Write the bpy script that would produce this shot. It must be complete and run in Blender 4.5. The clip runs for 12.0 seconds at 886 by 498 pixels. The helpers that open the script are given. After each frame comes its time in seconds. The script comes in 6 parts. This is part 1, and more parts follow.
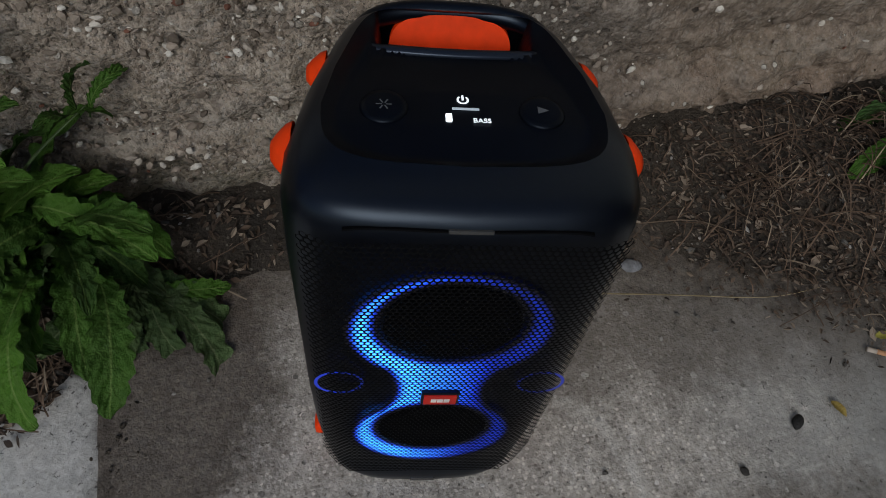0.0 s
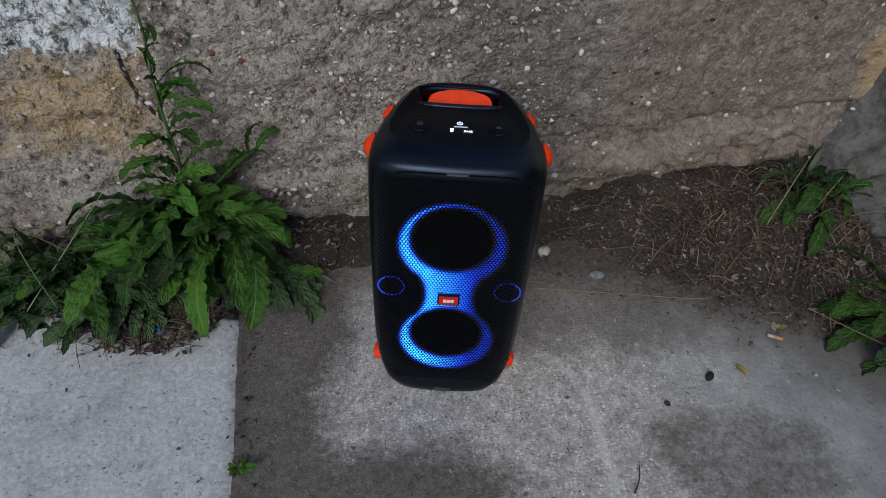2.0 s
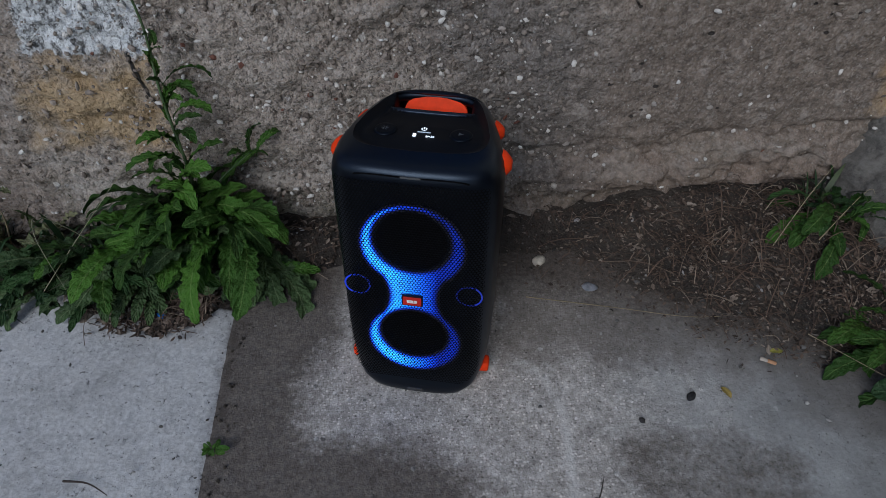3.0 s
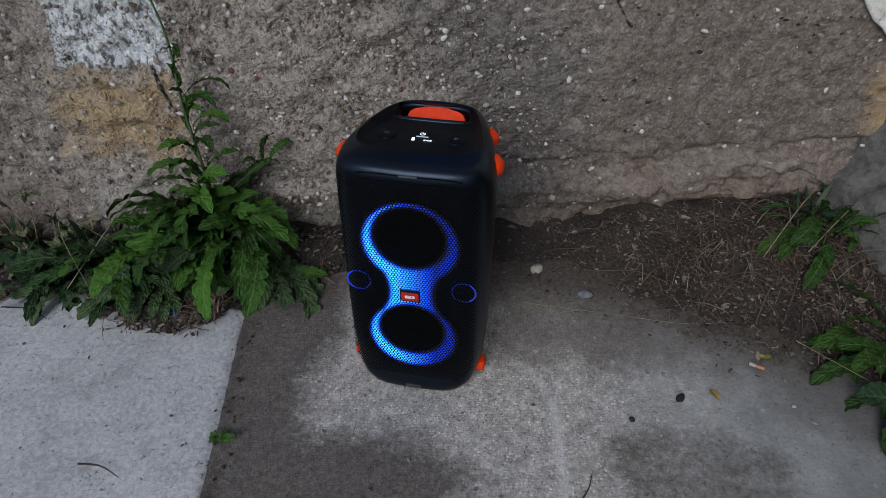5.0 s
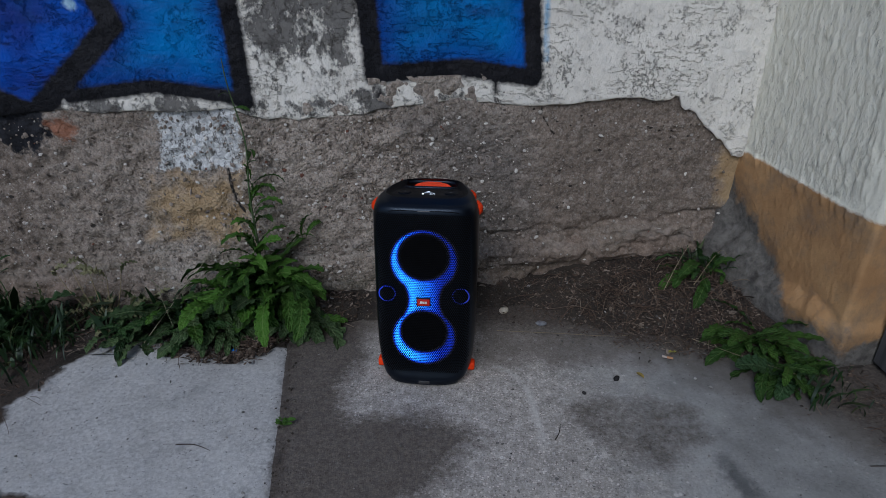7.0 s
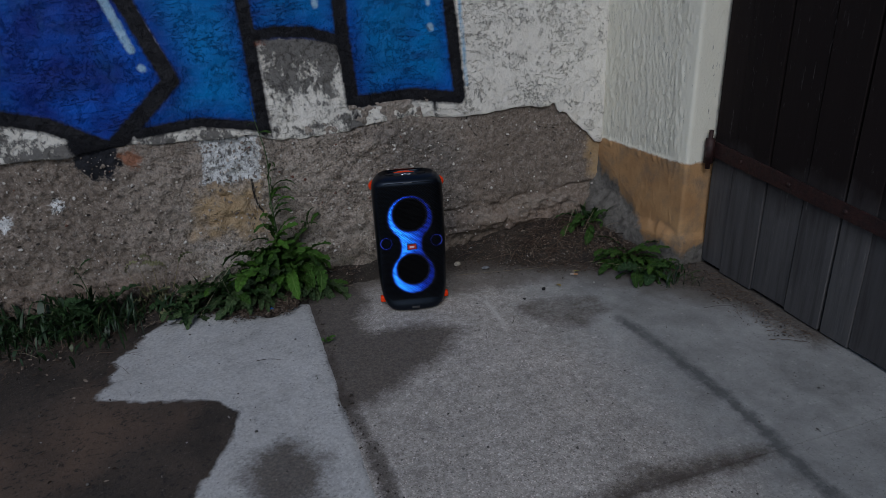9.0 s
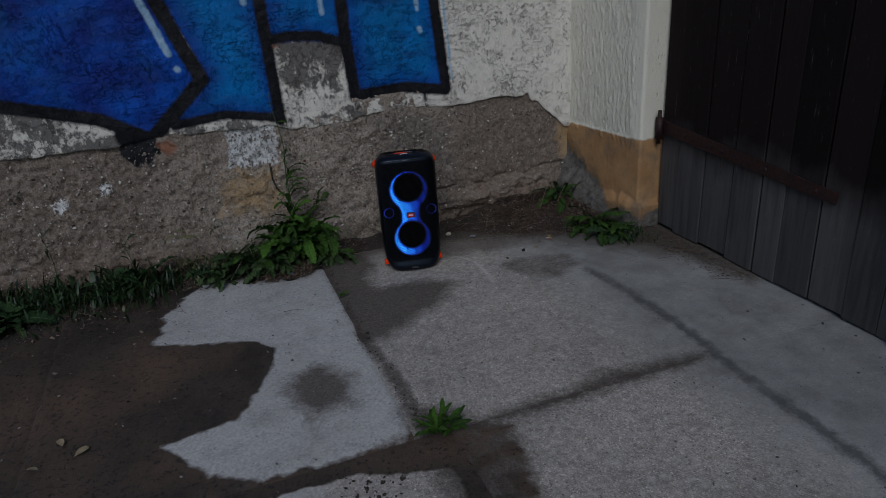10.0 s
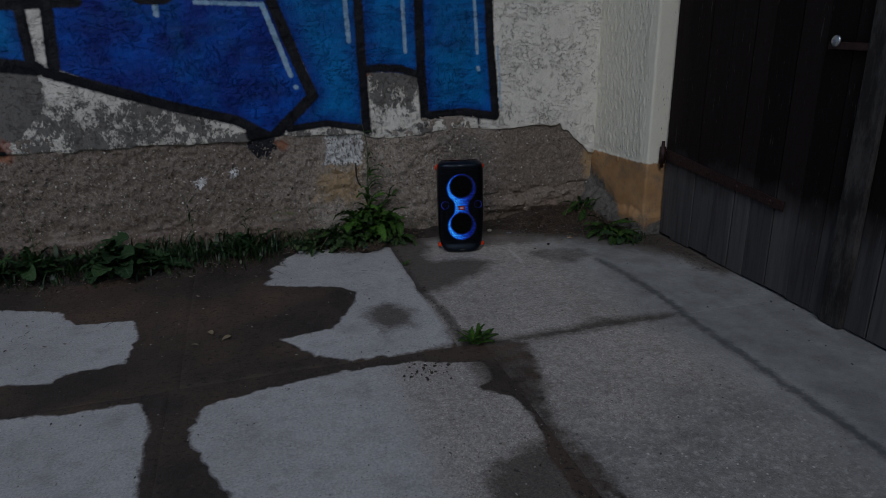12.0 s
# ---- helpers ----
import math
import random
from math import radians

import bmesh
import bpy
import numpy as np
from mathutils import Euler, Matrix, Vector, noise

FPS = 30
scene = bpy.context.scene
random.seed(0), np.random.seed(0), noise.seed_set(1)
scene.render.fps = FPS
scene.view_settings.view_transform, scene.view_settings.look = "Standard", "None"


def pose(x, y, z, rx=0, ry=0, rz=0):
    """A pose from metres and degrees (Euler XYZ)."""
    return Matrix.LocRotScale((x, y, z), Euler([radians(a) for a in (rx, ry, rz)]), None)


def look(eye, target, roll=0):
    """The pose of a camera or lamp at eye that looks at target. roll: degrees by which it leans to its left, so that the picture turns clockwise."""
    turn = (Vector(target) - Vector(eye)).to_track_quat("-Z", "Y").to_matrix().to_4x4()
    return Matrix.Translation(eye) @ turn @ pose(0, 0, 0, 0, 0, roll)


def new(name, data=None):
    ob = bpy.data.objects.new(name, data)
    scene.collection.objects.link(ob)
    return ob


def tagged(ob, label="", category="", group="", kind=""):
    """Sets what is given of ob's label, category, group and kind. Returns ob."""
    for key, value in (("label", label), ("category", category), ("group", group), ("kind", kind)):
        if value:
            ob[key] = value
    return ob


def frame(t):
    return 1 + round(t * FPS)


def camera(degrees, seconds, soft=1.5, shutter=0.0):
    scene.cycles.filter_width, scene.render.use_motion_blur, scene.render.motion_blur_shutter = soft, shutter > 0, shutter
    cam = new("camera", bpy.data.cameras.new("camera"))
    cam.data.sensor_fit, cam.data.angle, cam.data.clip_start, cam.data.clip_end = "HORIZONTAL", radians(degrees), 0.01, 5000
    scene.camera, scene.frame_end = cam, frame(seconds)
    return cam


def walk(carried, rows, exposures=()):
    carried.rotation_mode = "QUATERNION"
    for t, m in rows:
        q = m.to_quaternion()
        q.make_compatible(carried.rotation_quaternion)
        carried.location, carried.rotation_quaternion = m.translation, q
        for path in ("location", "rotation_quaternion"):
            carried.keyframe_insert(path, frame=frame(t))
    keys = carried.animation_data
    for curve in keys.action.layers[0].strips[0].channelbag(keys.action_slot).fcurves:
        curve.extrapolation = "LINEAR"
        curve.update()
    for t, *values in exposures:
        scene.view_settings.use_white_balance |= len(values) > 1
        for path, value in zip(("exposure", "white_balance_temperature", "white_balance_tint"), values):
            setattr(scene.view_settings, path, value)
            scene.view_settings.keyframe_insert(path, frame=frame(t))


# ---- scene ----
cam = camera(66.5, 12.0, soft=0.6)

PATH = [
    (0, (-0.173, -0.664, 0.9), (0.233, 0.289, -0.811), 10.8),
    (0.5, (-0.221, -0.777, 0.977), (0.126, 0.289, -0.679), 8.5),
    (1, (-0.249, -0.944, 1.04), (0.088, 0.196, -0.568), 7.1),
    (1.5, (-0.255, -1.093, 1.126), (0.12, 0.167, -0.382), 5.7),
    (2, (-0.223, -1.146, 1.161), (0.054, 0.162, -0.326), 3.6),
    (2.5, (-0.116, -1.165, 1.172), (0.026, 0.175, -0.306), 1.6),
    (3, (-0.045, -1.194, 1.175), (0.016, 0.161, -0.294), -0.5),
    (3.5, (-0.007, -1.222, 1.178), (-0.005, 0.16, -0.267), -0.8),
    (3.7, (-0.006, -1.232, 1.174), (-0.018, 0.162, -0.26), -0.7),
    (5.3, (-0.016, -1.331, 1.192), (0.017, 0.119, -0.185), -1.6),
    (5.5, (-0.038, -1.386, 1.198), (0.026, 0.098, -0.14), -1.7),
    (6, (-0.126, -1.573, 1.198), (-0.006, -0.018, -0.054), -1.8),
    (6.5, (-0.171, -1.695, 1.237), (-0.025, -0.025, 0.147), -1.0),
    (6.6, (-0.175, -1.697, 1.275), (0.002, -0.025, 0.191), 0.5),
    (7, (-0.199, -1.94, 1.249), (0.019, -0.208, 0.273), -0.1),
    (7.2, (-0.277, -2.019, 1.273), (-0.014, -0.283, 0.315), -0.4),
    (8.8, (-0.656, -2.699, 1.285), (-0.102, -0.956, 0.477), -2.9),
    (9, (-0.682, -2.775, 1.297), (-0.121, -1.032, 0.493), -2.6),
    (9.5, (-0.787, -2.986, 1.283), (-0.175, -1.246, 0.51), -3.1),
    (10, (-0.901, -3.228, 1.315), (-0.285, -1.494, 0.531), -3.8),
    (10.5, (-0.972, -3.425, 1.298), (-0.348, -1.673, 0.561), -3.0),
    (11, (-1.037, -3.647, 1.321), (-0.466, -1.867, 0.61), -3.7),
    (11.5, (-1.152, -3.87, 1.286), (-0.567, -2.088, 0.593), -2.1),
    (12, (-1.241, -4.101, 1.334), (-0.712, -2.286, 0.68), -0.9),
]
EXPOSURES = [(0.0, -0.05, 6500, 8), (0.5, 0.38, 6300, 7), (1.0, 0.0, 5800, 8), (1.5, 0.15, 5800, 9), (2.0, 0.35, 5900, 9), (2.5, 0.15, 5700, 10), (3.0, 0.1, 5700, 10), (3.6, 0.15, 5700, 10), (5.5, 0.25, 5900, 10), (6.0, 0.0, 5800, 10), (6.5, -0.15, 5500, 10), (7.2, -0.06, 5700, 11), (9.0, -0.45, 5800, 11), (9.5, -0.60, 5850, 11), (10.5, -0.91, 5850, 11), (11.5, -1.02, 5850, 11), (12.0, -1.14, 5850, 11)]
walk(cam, [(t, look(eye, target, roll)) for t, eye, target, roll in PATH], EXPOSURES)

# ---- world, sun, exposure ----
world = bpy.data.worlds.new("dusk_sky")
scene.world = world
world.use_nodes = True
wn = world.node_tree.nodes
sky = wn.new("ShaderNodeTexSky")
sky.sky_type = "NISHITA"
sky.sun_disc = False
sky.sun_elevation = radians(41)
sky.sun_rotation = radians(203)
sky.air_density, sky.dust_density, sky.ozone_density = 1.0, 1.0, 1.5
wn["Background"].inputs["Strength"].default_value = 0.075
world.node_tree.links.new(sky.outputs["Color"], wn["Background"].inputs["Color"])
sun = new("sun", bpy.data.lights.new("sun", "SUN"))
sun.data.energy, sun.data.angle, sun.data.color = 1.25, radians(28), (1.0, 0.97, 0.93)
sun.matrix_basis = look((-2.0, -4.6, 4.4), (0, 0, 0))


# ---- small tools ----
def mesh_object(name, verts, faces, material, smooth=False):
    me = bpy.data.meshes.new(name)
    me.from_pydata(verts, [], faces)
    if smooth:
        me.polygons.foreach_set("use_smooth", [True] * len(me.polygons))
    if material:
        me.materials.append(material)
    me.update()
    return new(name, me)


def from_bm(name, bm, material, parent=None, label="", smooth=False):
    me = bpy.data.meshes.new(name)
    bm.normal_update()
    bm.to_mesh(me)
    bm.free()
    if smooth:
        me.polygons.foreach_set("use_smooth", [True] * len(me.polygons))
    if material:
        me.materials.append(material)
    ob = new(name, me)
    if parent is not None:
        ob.parent = parent
    if label:
        ob["label"] = label
    return ob


def part(name, bm, material, parent, label="", smooth=False):
    return from_bm(name, bm, material, parent, label, smooth)


def box(bm, x0, x1, y0, y1, z0, z1, bevel=0.0):
    made = bmesh.ops.create_cube(bm, size=1.0)["verts"]
    for v in made:
        v.co = Vector((x0 + (v.co.x + 0.5) * (x1 - x0), y0 + (v.co.y + 0.5) * (y1 - y0), z0 + (v.co.z + 0.5) * (z1 - z0)))
    if bevel:
        edges = list({e for v in made for e in v.link_edges})
        bmesh.ops.bevel(bm, geom=edges, offset=bevel, segments=2, affect="EDGES", profile=0.6)
    return bm


def edge_distance(px, py, polygon):
    """Signed distance of points to a closed outline, positive inside."""
    px, py = np.asarray(px, float), np.asarray(py, float)
    best = np.full(px.shape, 1e9)
    inside = np.zeros(px.shape, bool)
    n = len(polygon)
    for i in range(n):
        (ax, ay), (bx, by) = polygon[i], polygon[(i + 1) % n]
        dx, dy = bx - ax, by - ay
        s = np.clip(((px - ax) * dx + (py - ay) * dy) / (dx * dx + dy * dy + 1e-12), 0, 1)
        best = np.minimum(best, np.hypot(px - ax - s * dx, py - ay - s * dy))
        cross = ((ay > py) != (by > py)) & (px < (bx - ax) * (py - ay) / (by - ay + 1e-12) + ax)
        inside ^= cross
    return np.where(inside, best, -best)


def line_distance(px, py, line):
    """Distance of points to an open line."""
    px, py = np.asarray(px, float), np.asarray(py, float)
    best = np.full(px.shape, 1e9)
    for (ax, ay), (bx, by) in zip(line, line[1:]):
        dx, dy = bx - ax, by - ay
        s = np.clip(((px - ax) * dx + (py - ay) * dy) / (dx * dx + dy * dy + 1e-12), 0, 1)
        best = np.minimum(best, np.hypot(px - ax - s * dx, py - ay - s * dy))
    return best


def grid_faces(nu, nv):
    i, j = np.meshgrid(np.arange(nu - 1), np.arange(nv - 1), indexing="ij")
    a = (i * nv + j).ravel()
    return np.stack([a, a + nv, a + nv + 1, a + 1], 1).tolist()


TABLES = {}


def noise_table(seed):
    if seed not in TABLES:
        TABLES[seed] = np.random.RandomState(seed).uniform(-1, 1, (128, 128))
    return TABLES[seed]


def value_noise(u, v, size, seed, octaves=4):
    """Smooth random field over arrays u, v: features of the given size, about -1 to 1."""
    total, amount, norm = np.zeros(np.shape(u)), 1.0, 0.0
    for o in range(octaves):
        table = noise_table(seed * 31 + o)
        a, b = np.asarray(u) / size * 2**o + 17.3 * o, np.asarray(v) / size * 2**o + 5.1 * o
        i, j = np.floor(a).astype(int), np.floor(b).astype(int)
        fa, fb = a - i, b - j
        fa, fb = fa * fa * (3 - 2 * fa), fb * fb * (3 - 2 * fb)
        i0, i1, j0, j1 = i % 128, (i + 1) % 128, j % 128, (j + 1) % 128
        total += amount * ((table[i0, j0] * (1 - fa) + table[i1, j0] * fa) * (1 - fb) + (table[i0, j1] * (1 - fa) + table[i1, j1] * fa) * fb)
        norm += amount
        amount *= 0.5
    return total / norm * 1.6


def attribute(ob, name, values):
    at = ob.data.attributes.new(name, "FLOAT", "POINT")
    at.data.foreach_set("value", np.asarray(values, np.float32).ravel())


# ---- materials ----
class Nodes:
    """A short hand for node materials."""

    def __init__(self, name, rough=0.8):
        self.material = bpy.data.materials.new(name)
        self.material.use_nodes = True
        self.tree = self.material.node_tree
        self.shader = self.tree.nodes["Principled BSDF"]
        self.shader.inputs["Roughness"].default_value = rough
        self.coords = self.add("ShaderNodeNewGeometry").outputs["Position"]

    def add(self, kind, **settings):
        node = self.tree.nodes.new(kind)
        for key, value in settings.items():
            setattr(node, key, value)
        return node

    def put(self, socket, value):
        if isinstance(value, bpy.types.NodeSocket):
            self.tree.links.new(value, socket)
        elif isinstance(value, (tuple, list)):
            socket.default_value = (*value, 1.0) if len(value) == 3 and len(socket.default_value) == 4 else value
        else:
            socket.default_value = value

    def noise(self, scale, detail=4.0, rough=0.55, stretch=None, shift=0.0):
        n = self.add("ShaderNodeTexNoise")
        n.inputs["Scale"].default_value, n.inputs["Detail"].default_value, n.inputs["Roughness"].default_value = scale, detail, rough
        where = self.coords
        if stretch or shift:
            m = self.add("ShaderNodeMapping")
            m.inputs["Scale"].default_value = stretch or (1, 1, 1)
            m.inputs["Location"].default_value = (shift, shift * 0.7, shift * 1.3)
            self.tree.links.new(where, m.inputs["Vector"])
            where = m.outputs["Vector"]
        self.tree.links.new(where, n.inputs["Vector"])
        return n.outputs["Fac"]

    def cells(self, scale, feature="F1", output="Distance", stretch=None, rand=1.0):
        n = self.add("ShaderNodeTexVoronoi", feature=feature)
        n.inputs["Scale"].default_value = scale
        n.inputs["Randomness"].default_value = rand
        where = self.coords
        if stretch:
            m = self.add("ShaderNodeMapping")
            m.inputs["Scale"].default_value = stretch
            self.tree.links.new(where, m.inputs["Vector"])
            where = m.outputs["Vector"]
        self.tree.links.new(where, n.inputs["Vector"])
        return n.outputs[output]

    def grains(self, scale, warp=0.006, rough=90):
        """Irregular grains: distance from each grain's middle, and a random value for each."""
        w = self.add("ShaderNodeTexNoise")
        w.inputs["Scale"].default_value, w.inputs["Detail"].default_value = rough, 3
        self.tree.links.new(self.coords, w.inputs["Vector"])
        m = self.add("ShaderNodeVectorMath", operation="MULTIPLY_ADD")
        self.tree.links.new(w.outputs["Color"], m.inputs[0])
        m.inputs[1].default_value = (warp, warp, warp)
        self.tree.links.new(self.coords, m.inputs[2])
        v = self.add("ShaderNodeTexVoronoi")
        v.inputs["Scale"].default_value = scale
        self.tree.links.new(m.outputs[0], v.inputs["Vector"])
        return v.outputs["Distance"], v.outputs["Color"]

    def attr(self, name):
        return self.add("ShaderNodeAttribute", attribute_name=name).outputs["Fac"]

    def math(self, op, a, b=0.0, clamp=False):
        n = self.add("ShaderNodeMath", operation=op, use_clamp=clamp)
        self.put(n.inputs[0], a)
        self.put(n.inputs[1], b)
        return n.outputs[0]

    def ramp(self, value, low, high):
        """0 at low, 1 at high, straight between."""
        n = self.add("ShaderNodeMapRange")
        self.put(n.inputs["Value"], value)
        n.inputs["From Min"].default_value, n.inputs["From Max"].default_value = low, high
        return n.outputs["Result"]

    def mix(self, fac, a, b, blend="MIX"):
        n = self.add("ShaderNodeMix", data_type="RGBA", blend_type=blend)
        self.put(n.inputs[0], fac)
        self.put(n.inputs[6], a)
        self.put(n.inputs[7], b)
        return n.outputs[2]

    def random(self):
        return self.add("ShaderNodeObjectInfo").outputs["Random"]

    def island(self):
        return self.add("ShaderNodeNewGeometry").outputs["Random Per Island"]

    def done(self, color=None, rough=None, bump=None, depth=0.01, metal=None, strength=1.0, **more):
        if color is not None:
            self.put(self.shader.inputs["Base Color"], color)
        if rough is not None:
            self.put(self.shader.inputs["Roughness"], rough)
        if metal is not None:
            self.put(self.shader.inputs["Metallic"], metal)
        for key, value in more.items():
            self.put(self.shader.inputs[key.replace("_", " ")], value)
        if bump is not None:
            b = self.add("ShaderNodeBump")
            b.inputs["Distance"].default_value, b.inputs["Strength"].default_value = depth, strength
            self.put(b.inputs["Height"], bump)
            self.tree.links.new(b.outputs["Normal"], self.shader.inputs["Normal"])
        return self.material


def rough_concrete():
    """Old lime concrete with gravel in it."""
    n = Nodes("old_concrete", 0.92)
    big, fine, grit = n.noise(2.6, 5, 0.6), n.noise(60, 8, 0.72), n.noise(260, 4, 0.7)
    c = n.mix(n.ramp(big, 0.35, 0.65), (0.36, 0.292, 0.232), (0.50, 0.42, 0.34))
    c = n.mix(n.ramp(fine, 0.38, 0.53), n.mix(0.42, c, (0.12, 0.094, 0.072)), c)
    c = n.mix(n.math("MULTIPLY", n.ramp(grit, 0.54, 0.62), 0.4), c, (0.62, 0.57, 0.50))
    # dark flecks painted in for the relief shadows of small pits
    c = n.mix(n.math("MULTIPLY", n.ramp(n.noise(120, 5, 0.75, shift=6), 0.45, 0.39), 0.85), c, (0.05, 0.042, 0.034))
    c = n.mix(n.math("MULTIPLY", n.attr("earthy"), 0.86), c, n.mix(n.ramp(fine, 0.40, 0.58), (0.095, 0.071, 0.053), (0.225, 0.177, 0.138)))
    lump = n.noise(30, 6, 0.75, shift=27)
    c = n.mix(n.math("MULTIPLY", n.ramp(lump, 0.46, 0.38), 0.30), c, (0.08, 0.066, 0.054))
    c = n.mix(n.math("MULTIPLY", n.ramp(lump, 0.54, 0.64), 0.28), c, (0.66, 0.60, 0.53))
    calm = n.ramp(n.attr("earthy"), 1.15, -0.1)
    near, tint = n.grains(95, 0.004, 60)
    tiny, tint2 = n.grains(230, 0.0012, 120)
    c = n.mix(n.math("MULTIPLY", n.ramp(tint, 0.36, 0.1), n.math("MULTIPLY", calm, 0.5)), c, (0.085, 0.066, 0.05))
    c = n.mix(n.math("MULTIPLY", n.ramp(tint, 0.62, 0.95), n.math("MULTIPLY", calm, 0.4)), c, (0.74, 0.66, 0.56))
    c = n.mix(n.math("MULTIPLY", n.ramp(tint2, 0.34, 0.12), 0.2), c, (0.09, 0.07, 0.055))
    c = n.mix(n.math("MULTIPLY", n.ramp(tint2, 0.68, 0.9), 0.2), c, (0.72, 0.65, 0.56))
    moss = n.math("MULTIPLY", n.ramp(n.attr("height"), 0.30, 0.02), n.ramp(n.noise(9, 5, 0.6, shift=4), 0.45, 0.7))
    c = n.mix(n.math("MULTIPLY", moss, 0.6), c, (0.10, 0.115, 0.06))
    pale = n.ramp(n.noise(11, 7, 0.75, stretch=(0.5, 0.5, 2.2), shift=9), 0.55, 0.70)
    c = n.mix(n.math("MULTIPLY", n.math("MULTIPLY", pale, calm), 0.45), c, (0.50, 0.47, 0.42))
    band = n.math("MULTIPLY", n.ramp(n.attr("height"), 0.12, 0.15), n.ramp(n.attr("height"), 0.215, 0.175))
    band = n.math("MULTIPLY", band, n.ramp(n.noise(14, 6, 0.7, stretch=(0.4, 1, 1), shift=14), 0.46, 0.6))
    c = n.mix(n.math("MULTIPLY", band, 0.65), c, (0.50, 0.46, 0.40))
    brown = n.math("MULTIPLY", n.ramp(n.math("ADD", n.attr("height"), n.math("MULTIPLY", n.math("SUBTRACT", n.noise(12, 5, 0.7, shift=44), 0.5), 0.10)), 0.27, 0.13), n.attr("earthy"))
    c = n.mix(n.math("MULTIPLY", brown, 0.7), c, n.mix(n.ramp(fine, 0.4, 0.6), (0.13, 0.092, 0.066), (0.27, 0.20, 0.15)))
    # darker grey patch with a noisy edge
    dark_patch = n.ramp(n.math("ADD", n.attr("dark_patch"), n.math("MULTIPLY", n.math("SUBTRACT", n.noise(9, 7, 0.7, shift=95), 0.5), 0.35)), -0.03, 0.09)
    c = n.mix(n.math("MULTIPLY", dark_patch, 0.55), c, n.mix(n.ramp(fine, 0.42, 0.58), (0.05, 0.046, 0.044), (0.16, 0.148, 0.138)))
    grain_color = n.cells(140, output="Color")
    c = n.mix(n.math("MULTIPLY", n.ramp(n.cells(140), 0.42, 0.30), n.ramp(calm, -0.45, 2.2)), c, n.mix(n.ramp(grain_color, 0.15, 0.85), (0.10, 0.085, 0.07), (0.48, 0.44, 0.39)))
    size = n.math("MULTIPLY", n.ramp(n.cells(52, output="Color"), 0.55, 1.0), 0.30)
    specks = n.ramp(n.math("SUBTRACT", n.math("ADD", n.cells(52), n.math("MULTIPLY", n.math("SUBTRACT", n.noise(160), 0.5), 0.12)), size), 0.02, -0.03)
    c = n.mix(specks, c, n.mix(n.ramp(n.noise(35, 2), 0.35, 0.65), (0.24, 0.21, 0.18), (0.58, 0.55, 0.50)))
    lumps = n.math("MULTIPLY", n.ramp(n.cells(30, output="Color"), 0.66, 1.0), 0.32)
    lumps = n.ramp(n.math("SUBTRACT", n.math("ADD", n.cells(30), n.math("MULTIPLY", n.math("SUBTRACT", n.noise(110, 4), 0.5), 0.30)), lumps), 0.02, -0.02)
    lumps = n.math("MULTIPLY", lumps, n.ramp(n.attr("white_patch"), 0.0, -0.02))
    c = n.mix(n.math("MULTIPLY", lumps, n.ramp(calm, -0.7, 1.0)), c, n.mix(n.ramp(n.noise(12, 2, shift=5), 0.4, 0.6), (0.30, 0.25, 0.20), (0.60, 0.56, 0.50)))
    ochre = n.math("ADD", n.attr("ochre_patch"), n.math("MULTIPLY", n.math("SUBTRACT", n.noise(13, 7, 0.7), 0.5), 0.30))
    c = n.mix(n.math("MULTIPLY", n.ramp(ochre, -0.02, 0.06), 0.75), c, n.mix(n.noise(30), (0.43, 0.265, 0.105), (0.58, 0.43, 0.235)))
    # holes and pocks: the shade inside them is put into the colour too
    holes = n.ramp(n.noise(48, 7, 0.8, stretch=(1, 1, 1.5), shift=16), 0.655, 0.685)
    holes = n.math("MULTIPLY", holes, n.ramp(n.attr("white_patch"), 0.05, -0.01))
    c = n.mix(n.math("MULTIPLY", holes, 0.85), c, (0.03, 0.025, 0.02))
    pock = n.math("MULTIPLY", n.ramp(n.cells(38, output="Color", stretch=(0.8, 1, 1.25)), 0.56, 1.0), 0.30)
    pock = n.ramp(n.math("SUBTRACT", n.math("ADD", n.cells(38, stretch=(0.8, 1, 1.25)), n.math("MULTIPLY", n.math("SUBTRACT", n.noise(90, 4, shift=51), 0.5), 0.28)), pock), 0.015, -0.025)
    pock = n.math("MULTIPLY", n.math("MULTIPLY", pock, n.ramp(n.attr("earthy"), 0.1, 0.6)), n.ramp(n.attr("height"), 0.18, 0.30))
    c = n.mix(n.math("MULTIPLY", pock, 0.9), c, (0.022, 0.018, 0.015))
    flakes = n.ramp(n.math("ADD", n.attr("white_patch"), n.math("MULTIPLY", n.math("SUBTRACT", n.noise(30, 7, 0.75), 0.5), 0.13)), -0.004, 0.006)
    peel = n.ramp(n.noise(58, 9, 0.8, stretch=(1, 1, 0.55), shift=21), 0.43, 0.49)
    c = n.mix(flakes, c, n.mix(peel, (0.16, 0.155, 0.145), n.mix(n.noise(80, 4), (0.70, 0.71, 0.70), (0.90, 0.90, 0.88))))
    black = n.math("ADD", n.attr("black_patch"), n.math("MULTIPLY", n.math("SUBTRACT", n.noise(25, 5, 0.7), 0.5), 0.15))
    c = n.mix(n.ramp(black, 0.0, 0.02), c, (0.016, 0.017, 0.022))
    rust = n.math("ADD", n.attr("rust_patch"), n.math("MULTIPLY", n.math("SUBTRACT", n.noise(18, 5, 0.7), 0.5), 0.16))
    c = n.mix(n.math("MULTIPLY", n.ramp(rust, 0.0, 0.03), 0.7), c, (0.36, 0.13, 0.06))
    crack = n.ramp(n.math("ADD", n.attr("crack"), n.math("MULTIPLY", n.noise(60), 0.006)), 0.0055, 0.003)
    c = n.mix(crack, c, (0.02, 0.018, 0.015))
